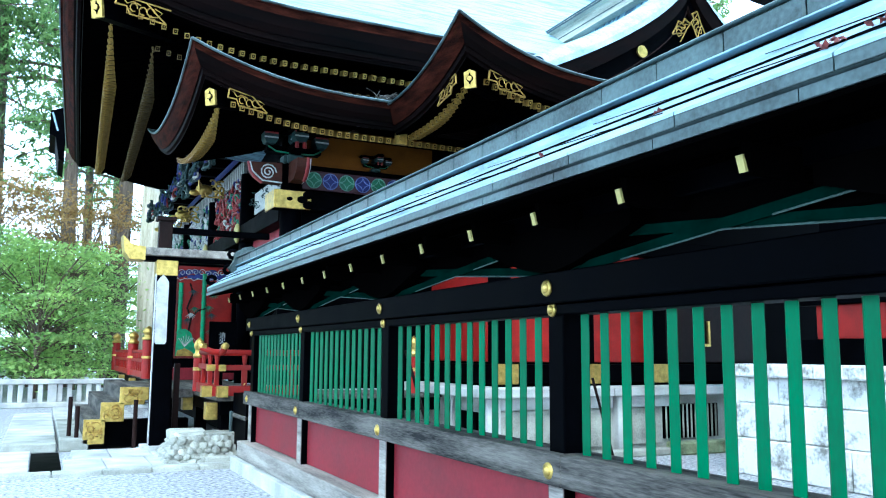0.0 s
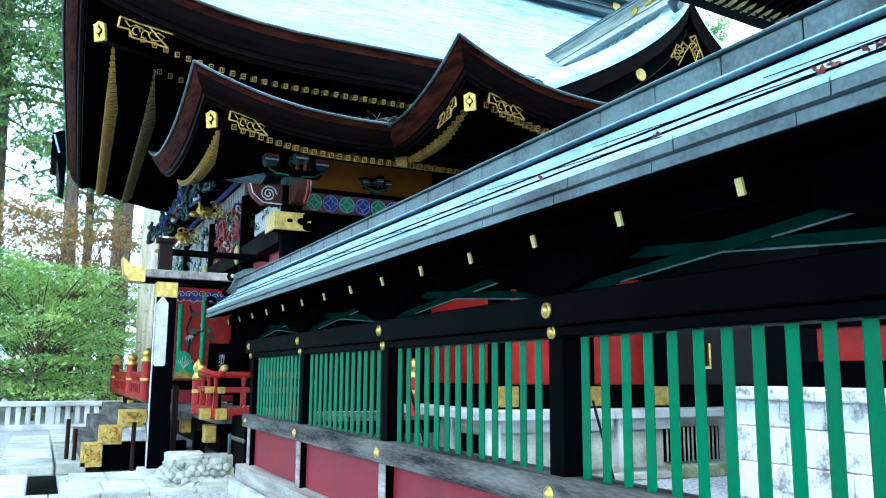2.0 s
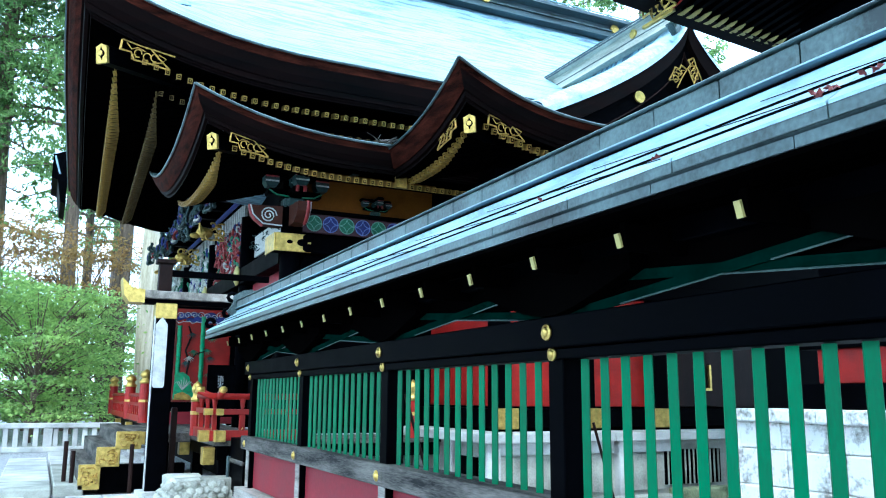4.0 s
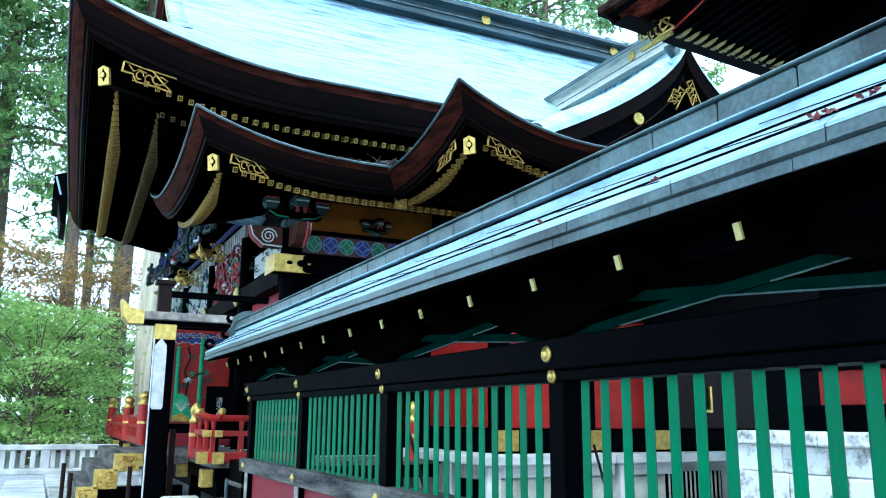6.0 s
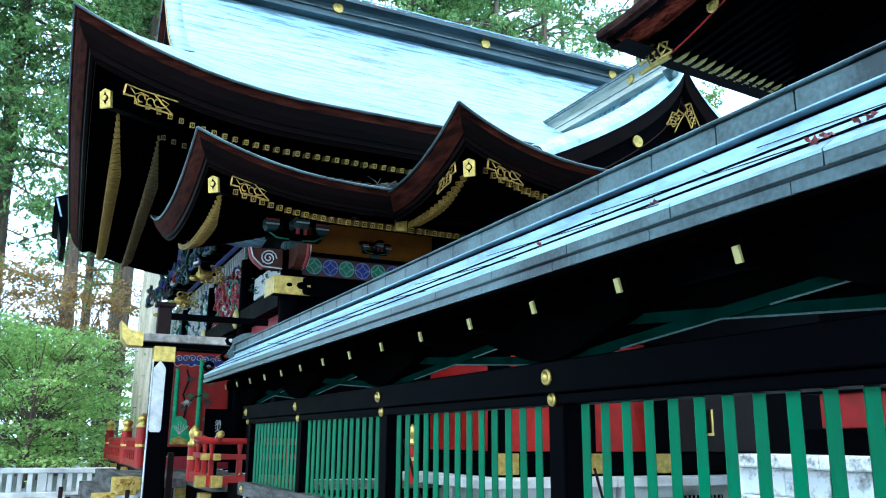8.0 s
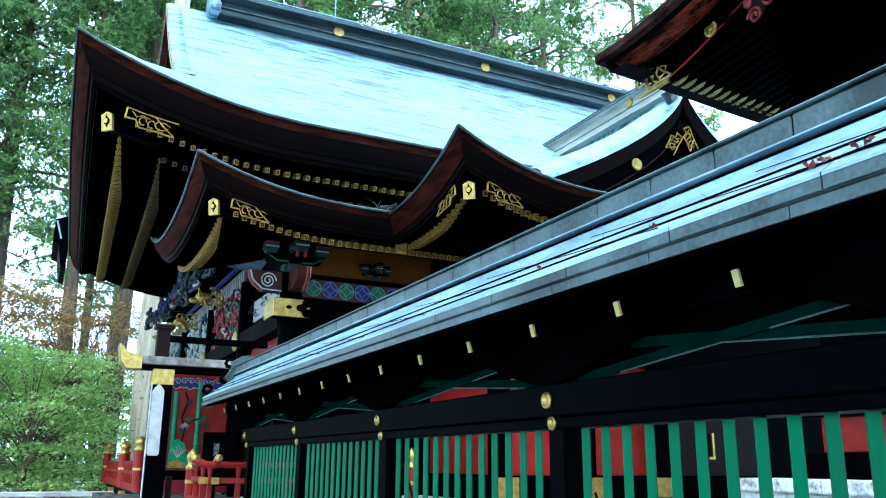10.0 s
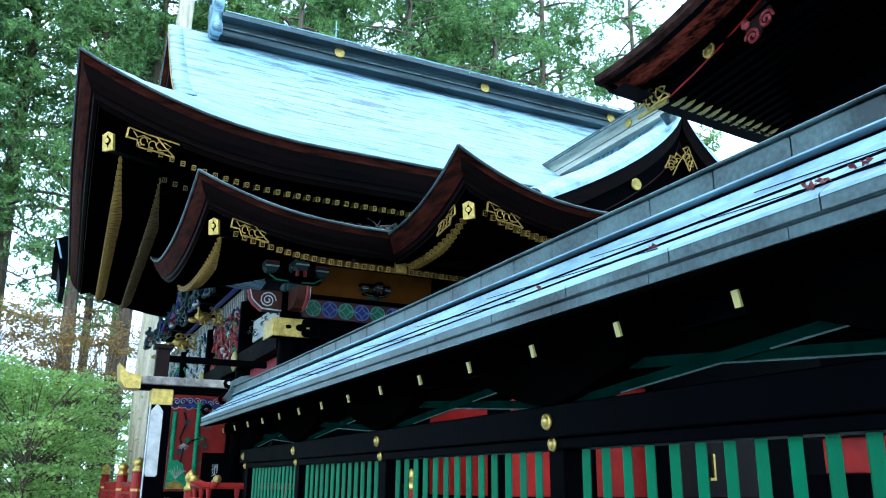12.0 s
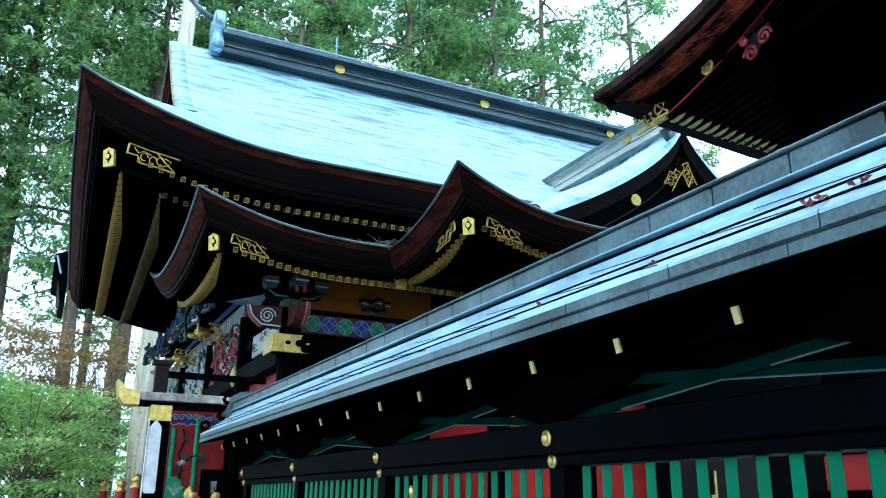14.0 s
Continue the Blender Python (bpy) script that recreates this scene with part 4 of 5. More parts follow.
for k in range(16):
    a = 2 * math.pi * k / 16
    ball(bm, (4.14, 6.18 + 0.078 * math.cos(a), 6.19 + 0.078 * math.sin(a)), 0.017, 1.2, 1, 1, 1)
ball(bm, (4.13, 6.18, 6.19), 0.03, 0.5, 1, 1, 1)
settle(part("crest", bm, GOLD, sanct, "round gilt chrysanthemum crest"), sanct)
bm = bmesh.new()
filigree(bm, Matrix.Translation((4.12, 7.42, 5.98)) @ Matrix.Rotation(radians(-90), 4, "Z") @ Matrix.Rotation(radians(-4), 4, "Y"), 0.6, 0.2)
box(bm, (4.12, 6.9, 5.86), (4.16, 7.45, 5.9))
settle(part("gilt_openwork", bm, GOLD, sanct, "gilt openwork fitting"), sanct)
bm = bmesh.new()
filigree(bm, Matrix.Translation((4.12, 5.55, 6.5)) @ Matrix.Rotation(radians(-90), 4, "Z") @ Matrix.Rotation(radians(-20), 4, "Y"), 0.5, 0.18)
settle(part("gilt_openwork", bm, GOLD, sanct, "gilt openwork fitting"), sanct)
# carved pendant below the bargeboard
PENDANT = mat("worn red and white paint", (0.2, 0.01, 0.013), 0.6, spec=0.1, vary=0.3, scale=16, fine=40, tint=(0.33, 0.07, 0.07), lo=0.6, hi=0.9)
bm = bmesh.new()
for c, f in (((4.18, 5.58, 6.06), 1), ((4.18, 5.38, 6.17), -1)):
    tube(bm, spiral(c, 0.1, 1.6, 22, "yz", f), 0.017, 6)
ball(bm, (4.18, 5.66, 6.25), 0.06, 0.6, 1, 1, 2)
settle(part("pendant_scroll", bm, PENDANT, sanct, "red carved scroll pendant", True), sanct)
bm = prism([(5.64, 6.32), (5.4, 6.45), (5.31, 6.27), (5.34, 6.12), (5.46, 6.1), (5.51, 6.03), (5.64, 6.03), (5.68, 6.17)], "x", 4.19, 4.22)
settle(part("pendant", bm, DARKWOOD, sanct), sanct)
bm = lumps(rng, (5.5, 3.6, 5.3), (0.6, 0.8), 20, 0.09)
tagged(settle(part("cloud_carving", bm, CARVED_RED, sanct), sanct), kind="stuff")
# body and podium
settle(part("wall", B((6.0, -2, 1.25), (9.6, 6.7, 6.3)), BLACK, sanct), sanct)
wp("sill_beam", (5.75, -2, 1.28), (6.1, 6.9, 1.55), BLACK, sanct)
wp("red_panel", (5.9, 4.0, 1.56), (5.95, 6.72, 1.95), RED, sanct)
wp("red_panel", (5.9, 0.0, 1.56), (5.95, 3.7, 1.95), RED, sanct)
wp("rail", (5.8, -2, 1.95), (6.1, 6.9, 2.2), BLACK, sanct)

# offering hall: body over its stone platform
wp("wall_panel", (3.52, 9.98, 1.25), (4.75, 10.02, 2.9), RED, offer, "vermilion wall panel")
wp("wall_panel", (5.05, 9.98, 1.25), (6.1, 10.02, 2.9), RED, offer)
wp("door_leaf", (6.4, 9.94, 1.25), (8.4, 9.99, 2.9), DARKWOOD, offer, "dark brown wooden door leaf")
wp("wall_panel", (3.55, 10.05, 1.25), (3.59, 12.3, 2.9), RED, offer, "vermilion wall panel")
for x, y in ((3.5, 9.95), (4.9, 9.95), (6.24, 9.95)):
    wp("column", (x - 0.12, y - 0.12, 0.93), (x + 0.12, y + 0.12, 4.6), BLACK, offer)
wp("sill_beam", (3.35, 9.8, 0.96), (10.5, 10.1, 1.22), BLACK, offer)
wp("sill_beam", (3.35, 9.8, 0.96), (3.65, 12.4, 1.22), BLACK, offer)
for x in (3.35, 4.75, 6.0):
    wp("gilt_sleeve", (x - 0.02, 9.78, 0.95), (x + 0.36, 9.8, 1.23), GOLD, offer, "gilt sleeve on the sill")
wp("nageshi", (3.35, 9.82, 2.85), (10.5, 10.1, 3.1), BLACK, offer)
bm = bmesh.new()
box(bm, (7.28, 9.9, 1.5), (7.32, 9.938, 1.9))
box(bm, (7.2, 9.9, 1.5), (7.279, 9.938, 1.54))
settle(part("gilt_hinge", bm, GOLD, offer), offer)
# ---- veranda, stairs and railing of the worship hall ----
ver = thing("veranda", "raised wooden veranda with gilt beam ends along the hall", "veranda", (0.5, 15, 0))
for i in range(44):
    y = 10.85 + 0.37 * i
    wp("floor_board", (-0.15, y, 0.74), (1.15, y + 0.365, 0.8), GREYWOOD, ver, bevel=0.004)
for i in range(7):
    x = 1.16 + 0.33 * i
    wp("floor_board", (x, 10.85, 0.74), (x + 0.325, 12.2, 0.8), GREYWOOD, ver, bevel=0.004)
wp("edge_beam", (-0.1, 10.9, 0.56), (0.05, 27.0, 0.735), BLACK, ver)
wp("edge_beam", (0.06, 10.9, 0.56), (3.4, 11.05, 0.735), BLACK, ver)
wp("skirt", (0.5, 11.5, 0.1), (0.55, 27, 0.735), BLACK, ver)
for y in (11.05, 13.0, 16.2, 18.4, 21.5, 24.5):
    wp("strut", (-0.06, y - 0.08, 0.12), (0.1, y + 0.08, 0.56), BLACK, ver)
    wp("gilt_beam_end", (-0.26, y - 0.09, 0.5), (-0.11, y + 0.09, 0.72), GOLD, ver, "gilt patterned beam end")
    wp("footing", (-0.16, y - 0.2, 0.0), (0.2, y + 0.2, 0.115), STONE, ver)


def newel(x, y, h, r):
    ob = thing("newel_post", "vermilion newel post with a gilt onion-shaped finial", "railing post", (x, y, 0.8), "newel posts")
    part("shaft", cyl(bmesh.new(), (0, 0, 0), r, h - 0.28, seg=16), RED, ob, smooth=False)
    prof = [(r * 1.12, 0), (r * 1.12, 0.05), (r * 0.8, 0.07), (r * 0.75, 0.12), (r * 1.0, 0.15), (r * 1.05, 0.19), (r * 0.8, 0.24), (r * 0.3, 0.28), (0.004, 0.3)]
    rings = [[(q * math.cos(2 * math.pi * k / 16), q * math.sin(2 * math.pi * k / 16), h - 0.3 + z) for k in range(16)] for q, z in prof]
    part("finial", loft(rings, closed=True, cap=True), GOLD, ob, smooth=True)
    part("gilt_band", cyl(bmesh.new(), (0, 0, h * 0.38), r * 1.06, 0.05, seg=16), GOLD, ob)


newel(-0.12, 12.5, 0.78, 0.075)
newel(-0.2, 18.3, 1.1, 0.12)
newel(-0.2, 21.5, 1.05, 0.12)
newel(-0.2, 26.5, 1.1, 0.12)
newel(2.63, 10.92, 0.82, 0.075)


def railing(a, b, label, over=(0, 0)):
    """A three-bar railing from a to b with short uprights and gilt fittings."""
    a, b = Vector(a), Vector(b)
    d = (b - a).normalized()
    ob = thing("railing", label, "railing", a)
    L = (b - a).length
    m = Matrix.Rotation(math.atan2(d.y, d.x), 4, "Z")
    def add(name, bm, mt, smooth=False):
        bm.transform(m)
        return part(name, bm, mt, ob, smooth=smooth)
    add("top_rail", tube(bmesh.new(), [(-over[0], 0, 0.58 + 0.06 * (over[0] > 0)), (-over[0] * 0.4, 0, 0.57), (0, 0, 0.56), (L, 0, 0.56), (L + over[1], 0, 0.6)], 0.04, 10), RED, True)
    add("middle_rail", box(bmesh.new(), (-over[0] * 0.6, -0.035, 0.33), (L + over[1] * 0.6, 0.035, 0.4), 0.006), RED)
    add("base_rail", box(bmesh.new(), (-over[0] * 0.8, -0.06, 0.0), (L + over[1] * 0.8, 0.06, 0.13), 0.008), RED)
    if over[0]:
        add("gilt_end", tube(bmesh.new(), [(-over[0] - 0.01, 0, 0.645), (-over[0] + 0.09, 0, 0.635)], 0.046, 10), GOLD, True)
        add("gilt_end", box(bmesh.new(), (-over[0] * 0.8 - 0.01, -0.066, -0.005), (-over[0] * 0.8 + 0.12, 0.066, 0.135), 0.004), GOLD)
        add("gilt_end", box(bmesh.new(), (-over[0] * 0.6 - 0.01, -0.04, 0.325), (-over[0] * 0.6 + 0.1, 0.04, 0.405), 0.004), GOLD)
    n = max(2, int(L / 0.42))
    for i in range(n):
        u = L * (i + 0.5) / n
        add("upright", box(bmesh.new(), (u - 0.035, -0.03, 0.13), (u + 0.035, 0.03, 0.33), 0.005), RED)
        add("cushion", cyl(bmesh.new(), (u, 0, 0.4), 0.022, 0.13, 0.04, 8), RED)
        add("gilt_stud", ball(bmesh.new(), (u, 0, 0.15), 0.038, 1, 1, 0.8, 1), GOLD)


railing((-0.1, 10.95, 0.8), (-0.1, 12.43, 0.8), "vermilion wooden railing with gilt ends at the veranda corner", (0.28, 0))
railing((-0.1, 10.96, 0.8), (1.15, 10.96, 0.8), "vermilion wooden railing with gilt ends behind the fence", (0.28, 0))
railing((-0.2, 18.42, 0.8), (-0.2, 21.38, 0.8), "vermilion wooden railing between two newel posts")
railing((-0.2, 21.62, 0.8), (-0.2, 26.38, 0.8), "vermilion wooden railing along the far veranda")

# stairs with gilt ends
stairs = thing("stairs", "grey wooden stairs with gilt patterned ends", "stairs", (-0.9, 14.2, 0))
for k, (x0, x1, z0, z1) in enumerate(((-1.62, -1.36, 0.1, 0.42), (-1.41, -1.12, 0.4, 0.65), (-1.17, -0.85, 0.63, 0.86))):
    wp("step", (x0 + 0.004, 12.56, z0), (x1, 16.2, z1), GREYWOOD, stairs)
    wp("gilt_end", (x0 - 0.01, 12.5, z0 - 0.01), (x1 + 0.01, 12.555, z1 + 0.008), GOLD, stairs, "gilt patterned step end")
    bm = lumps(rng, ((x0 + x1) / 2, 12.5, (z0 + z1) / 2), (x1 - x0 - 0.06, z1 - z0 - 0.06), 10, 0.03, "xz")
    tagged(settle(part("relief", bm, GOLD_PAINT, stairs), stairs), kind="stuff")
wp("landing", (-0.84, 12.6, 0.7), (-0.16, 16.2, 0.83), GREYWOOD, stairs)
wp("gilt_end", (-0.86, 12.5, 0.68), (-0.6, 12.59, 0.86), GOLD, stairs)
# black block put where only shade lies below the treads
wp("stringer", (-1.35, 12.7, 0.02), (-0.2, 12.9, 0.4), BLACK, stairs)
tagged(settle(part("step_stone", B((-1.92, 12.5, 0), (-1.55, 16.2, 0.17), 0.015), STONE_MOSS), stairs), "greenish grey stone block at the foot of the stairs", "stone")
for x, y in ((-1.79, 13.0), (-1.7, 12.75)):
    bm = tube(bmesh.new(), [(x, y, 0.17), (x, y, 0.72 if x < -1.75 else 0.6)], 0.03, 10)
    ob = tagged(part("metal_post", bm, DARKWOOD), "thin dark metal post on the step stone", "post", "metal posts")

# gate frame with the white plaque
gate = thing("gate_frame", "dark wooden gate frame with gilt fittings and a white plaque", "gate", (-0.7, 12, 0))
wp("post", (-0.83, 11.93, 0.1), (-0.56, 12.2, 2.63), BLACK, gate, bevel=0.012)
# white strip paints in the skylight on the post's left face
wp("post_edge", (-0.85, 11.92, 0.12), (-0.828, 11.945, 2.45), WHITE, gate, "white strip for skylight on the post")
wp("footing", (-0.92, 11.86, 0.0), (-0.48, 12.28, 0.1), STONE, gate)
wp("gilt_sleeve", (-0.84, 11.918, 2.42), (-0.55, 12.21, 2.635), GOLD, gate)
bm = prism([(-0.825, 1.5), (-0.805, 1.47), (-0.69, 1.47), (-0.67, 1.5), (-0.67, 2.33), (-0.705, 2.38), (-0.748, 2.43), (-0.79, 2.38), (-0.825, 2.33)], "y", 11.885, 11.925)
settle(part("plaque", bm, WHITE, gate, "white plaque with a pointed top"), gate)
wp("lintel", (-1.0, 11.95, 2.62), (0.55, 12.15, 2.685), BLACK, gate)
wp("lintel_cap", (-1.02, 11.88, 2.69), (0.55, 12.22, 2.8), TANWOOD, gate, "pale capping board")
bm = prism([(-1.0, 2.62), (-1.0, 2.8), (-1.18, 2.83), (-1.3, 2.95), (-1.27, 2.72), (-1.2, 2.62)], "y", 11.86, 12.24)
settle(part("gilt_end", bm, GOLD, gate, "pointed gilt end plate"), gate)
wp("upper_post", (-0.82, 11.98, 2.81), (-0.64, 12.14, 3.2), DARKWOOD, gate)
wp("upper_cap", (-0.86, 11.95, 3.2), (-0.6, 12.17, 3.26), DARKWOOD, gate)
wp("upper_rail", (-0.64, 12.02, 3.03), (0.75, 12.1, 3.12), BLACK, gate)
wp("brace_post", (-0.5, 12.2, 0.1), (-0.42, 12.28, 1.2), DARKWOOD, gate)
tagged(part("bollard", tube(bmesh.new(), [(-0.98, 12.3, 0), (-0.98, 12.3, 0.7)], 0.03, 8), DARKWOOD), "thin dark brown post beside the gate frame", "post", "thin posts")

# painted screen across the veranda
LEAF_GREEN = mat("bright green paint", (0.015, 0.24, 0.09), 0.5, vary=0.35, scale=20)
screen = thing("painted_screen", "black framed red screen with painted clouds, bamboo and pine", "screen", (0.5, 16.4, 0.8))
def sp(name, lo, hi, m, label="", bevel=0.006):
    return settle(part(name, B(lo, hi, bevel), m, screen, label), screen)
sp("ground_board", (0.08, 16.42, 1.27), (1.12, 16.46, 3.02), RED, "vermilion ground board")
sp("frame_post", (-0.12, 16.36, 0.8), (0.045, 16.5, 3.12), BLACK)
sp("frame_post", (1.12, 16.36, 0.8), (1.2, 16.5, 3.12), BLACK)
sp("frame_head", (0.046, 16.37, 3.02), (1.119, 16.49, 3.12), BLACK)
sp("frame_edge", (0.046, 16.38, 1.27), (0.078, 16.415, 3.018), CARVED_RED, "dark red inner edge")
sp("frame_edge", (0.079, 16.38, 1.24), (1.118, 16.415, 1.268), CARVED_RED, "dark red inner edge")
sp("lower_panel", (0.046, 16.4, 1.065), (1.119, 16.45, 1.238), BLACK)
sp("bottom_beam", (-0.12, 16.33, 0.83), (1.2, 16.359, 1.06), RED_PANEL, "dull red bottom beam")
for k in range(7):
    x = 0.14 + 0.125 * k
    bm = bmesh.new()
    for q in range(3):
        ball(bm, (x + rng.uniform(-0.07, 0.07), 16.4, 2.86 + rng.uniform(-0.09, 0.09) - 0.05 * (k == 0) * q), 0.075, 1.3, 0.25, 0.6, 2)
    settle(part("cloud", bm, BLUE_PAINT, screen, "ultramarine carved cloud", True), screen)
    bm = tube(bmesh.new(), spiral((x, 16.375, 2.86 + rng.uniform(-0.05, 0.06)), 0.07, 1.3, 14, "xz", 1 if k % 2 else -1), 0.007, 4)
    tube(bm, [(x - 0.09, 16.375, 2.78), (x - 0.03, 16.375, 2.73 + 0.03 * (k % 2)), (x + 0.06, 16.375, 2.77)], 0.007, 4)
    settle(part("cloud_outline", bm, WHITE, screen), screen)
for x, top in ((0.135, 2.62), (0.57, 2.72)):
    rings, z = [], 1.55
    while z < top:
        for dz, r in ((0.0, 0.043), (0.16, 0.04), (0.165, 0.05), (0.185, 0.05)):
            rings.append([(x + r * math.cos(0.63 * k), 16.385 + 0.6 * r * math.sin(0.63 * k), z + dz) for k in range(10)])
        z += 0.19
    bm = loft(rings, closed=True, cap=True)
    settle(part("bamboo_stem", bm, LEAF_GREEN, screen, "green jointed bamboo stem"), screen)
bm = prism([(0.08, 1.28), (0.5, 1.28), (0.47, 1.42), (0.4, 1.55), (0.36, 1.72), (0.25, 1.8), (0.1, 1.78)], "y", 16.36, 16.415)
settle(part("green_hill", bm, LEAF_GREEN, screen), screen)
bm = prism([(0.09, 1.28), (0.46, 1.28), (0.38, 1.36), (0.25, 1.43), (0.11, 1.38)], "y", 16.345, 16.359)
settle(part("ochre_bank", bm, GOLD_PAINT, screen), screen)
bm = bmesh.new()
for k in range(7):
    tube(bm, [(0.24, 16.352, 1.46), (0.13 + 0.045 * k, 16.352, 1.62), (0.1 + 0.055 * k, 16.352, 1.7 - 0.04 * abs(k - 3))], 0.006, 4)
settle(part("grass_line", bm, GREY_PAINT, screen), screen)
bm = tube(bmesh.new(), [(0.3, 16.38, 1.75), (0.34, 16.37, 2.0), (0.26, 16.37, 2.2), (0.36, 16.37, 2.5), (0.3, 16.37, 2.68)], 0.018, 5)
tube(bm, [(0.34, 16.37, 2.0), (0.46, 16.37, 2.15), (0.62, 16.36, 2.2)], 0.014, 5)
settle(part("carved_branch", bm, DARKWOOD, screen), screen)
for x, z, m in ((0.33, 2.1, GREY_PAINT), (0.27, 2.0, TEAL_PAINT), (0.4, 2.22, GREEN_PAINT), (0.36, 2.55, TEAL_PAINT), (0.66, 2.25, GREEN_PAINT), (0.72, 2.1, TEAL_PAINT), (0.75, 2.5, GREEN_PAINT), (0.72, 1.8, GREEN_PAINT)):
    bm = bmesh.new()
    for k in range(7):
        a = -2.6 + 0.37 * k
        tube(bm, [(x, 16.365, z), (x + 0.05 * math.cos(a), 16.355, z + 0.06 * math.sin(a)), (x + 0.11 * math.cos(a), 16.365, z + 0.13 * math.sin(a))], 0.013, 4, 0.004)
    settle(part("leaf_spray", bm, m, screen), screen)

# notice board
board = thing("notice_board", "black notice board with white writing on the veranda", "sign", (0.28, 12.9, 0.8))
part("panel", B((-0.2, -0.02, 0.25), (0.22, 0.02, 1.03), 0.006), BLACK, board)
part("leg", B((-0.03, 0.0, 0), (0.03, 0.03, 0.25)), BLACK, board)
fc = bpy.data.curves.new("writing", "FONT")
fc.body, fc.size, fc.extrude, fc.align_x, fc.space_line = "消\n火", 0.1, 0.002, "CENTER", 0.85
wr = new("writing", fc)
wr.parent = board
wr.matrix_local = pose(0.0, -0.025, 0.78, 90, 0, 0)
fc.materials.append(WHITE)
part("bar", B((-0.035, -0.026, 0.56), (0.035, -0.021, 0.63)), WHITE, board)

# rocks at the veranda's corner
rng = random.Random(11)
def rock(x, y, z, r, sq):
    bm = bmesh.new()
    bmesh.ops.create_icosphere(bm, subdivisions=2, radius=r)
    off = Vector((rng.random() * 50, rng.random() * 50, 0))
    for v in bm.verts:
        v.co *= 1 + 0.35 * noise.noise(v.co / r * 1.1 + off)
        v.co.z *= sq
    ob = part("rock", bm, STONE_MOSS)
    ob.location = (x, y, z)
    ob.rotation_euler = (rng.uniform(-0.4, 0.4), rng.uniform(-0.4, 0.4), rng.uniform(0, 6))
    tagged(ob, "pale rounded stone in the low rubble wall", "rock", "rocks")
for k in range(5):
    for i in range(9):
        rock(-0.76 + 0.035 * k + rng.uniform(-0.015, 0.015), 10.5 + 0.1 * i + 0.05 * (k % 2), 0.035 + 0.065 * k, rng.uniform(0.055, 0.075), rng.uniform(0.62, 0.8))
    for i in range(7):
        rock(-0.7 + 0.1 * i + 0.05 * (k % 2), 10.44 + 0.035 * k + rng.uniform(-0.015, 0.015), 0.035 + 0.065 * k, rng.uniform(0.055, 0.075), rng.uniform(0.62, 0.8))
for x0, x1, y0, y1 in ((-0.66, -0.3, 10.62, 11.0), (-0.67, -0.22, 11.01, 11.4), (-0.29, 0.1, 10.66, 11.0)):
    bm = B((x0, y0, 0.04), (x1, y1, 0.37), 0.025)
    for v in bm.verts:
        v.co += Vector((rng.uniform(-0.02, 0.02), rng.uniform(-0.02, 0.02), rng.uniform(-0.012, 0.012)))
    tagged(part("capstone", bm, STONE_MOSS), "flat pale stone topping the low rubble wall", "stone", "capstones")
for x0, x1, y0, z1 in ((-0.35, 0.5, 10.35, 0.11), (-0.2, 0.5, 10.55, 0.22), (-0.55, 0.4, 10.85, 0.33)):
    tagged(part("stone_step", B((x0, y0, 0), (x1, y0 + 0.55, z1), 0.02), STONE_MOSS), "rough stained stone step beside the fence end", "stone", "stone steps")
tagged(part("pipe", tube(bmesh.new(), [(0.02, 10.75, 0.2), (0.02, 10.75, 0.62)], 0.022, 8), COPPER_DARK), "thin grey pipe standing by the veranda corner", "pipe")
side_gate = thing("wooden_screen", "black wooden board screen closing the fence end", "screen", (0.2, 10.3, 0))
part("panel", B((-0.15, -0.25, 0.15), (0.02, 0.5, 0.85), 0.006), BLACK, side_gate)
part("rail", B((-0.17, -0.25, 0.55), (0.03, 0.5, 0.6), 0.006), GREYWOOD, side_gate)

# paving
pav = tagged(new("pavement"), "pale granite paving slabs beside the hall", "pavement", kind="structure")
xs_p = [-1.9, -1.45, -0.95, -0.45, 0.0]
for i, (a, b) in enumerate(zip(xs_p, xs_p[1:])):
    for j, (c, d) in enumerate(((10.25, 11.3), (11.31, 12.3))):
        o = 0.12 * j
        part("slab", B((a + o + 0.006, c + 0.004, -0.03), (b + o - 0.006, d - 0.004, 0.045), 0.008), STONE, pav)
for i in range(5):
    a = -2.55 + 0.52 * i
    part("kerb_stone", B((a + 0.005, 10.05, -0.05), (a + 0.515, 10.24, 0.055), 0.012), STONE_MOSS, pav)
part("slab", B((-2.7, 10.26, -0.03), (-2.26, 12.4, 0.045), 0.01), STONE, pav)
part("drain", B((-2.25, 10.3, -0.03), (-1.92, 12.4, 0.012)), BLACK, pav, "dark drain channel")
for j in range(5):
    part("slab", B((-2.62, 12.5 + 1.2 * j, 0.0), (-1.95, 13.69 + 1.2 * j, 0.13), 0.015), STONE_MOSS if j == 0 else STONE, pav)
    part("slab", B((-1.9, 17.7 + 0.8 * j, 0.0), (-0.4, 18.49 + 0.8 * j, 0.05), 0.015), STONE, pav)

# far stone fence
bal = thing("stone_fence", "pale weathered stone balustrade in front of trees", "fence", (-2.5, 22.3, 0))
wp("coping", (-9, 22.15, 0.56), (-0.3, 22.42, 0.68), STONE, bal, bevel=0.02)
wp("plinth", (-9, 22.12, 0.0), (-0.3, 22.45, 0.13), STONE, bal, bevel=0.02)
for i in range(40):
    x = -8.9 + 0.215 * i
    big = i % 7 == 4
    wp("stone_post" if big else "baluster", (x, 22.2 - 0.04 * big, 0.13), (x + (0.2 if big else 0.11), 22.36 + 0.04 * big, 0.56), STONE, bal, bevel=0.01)

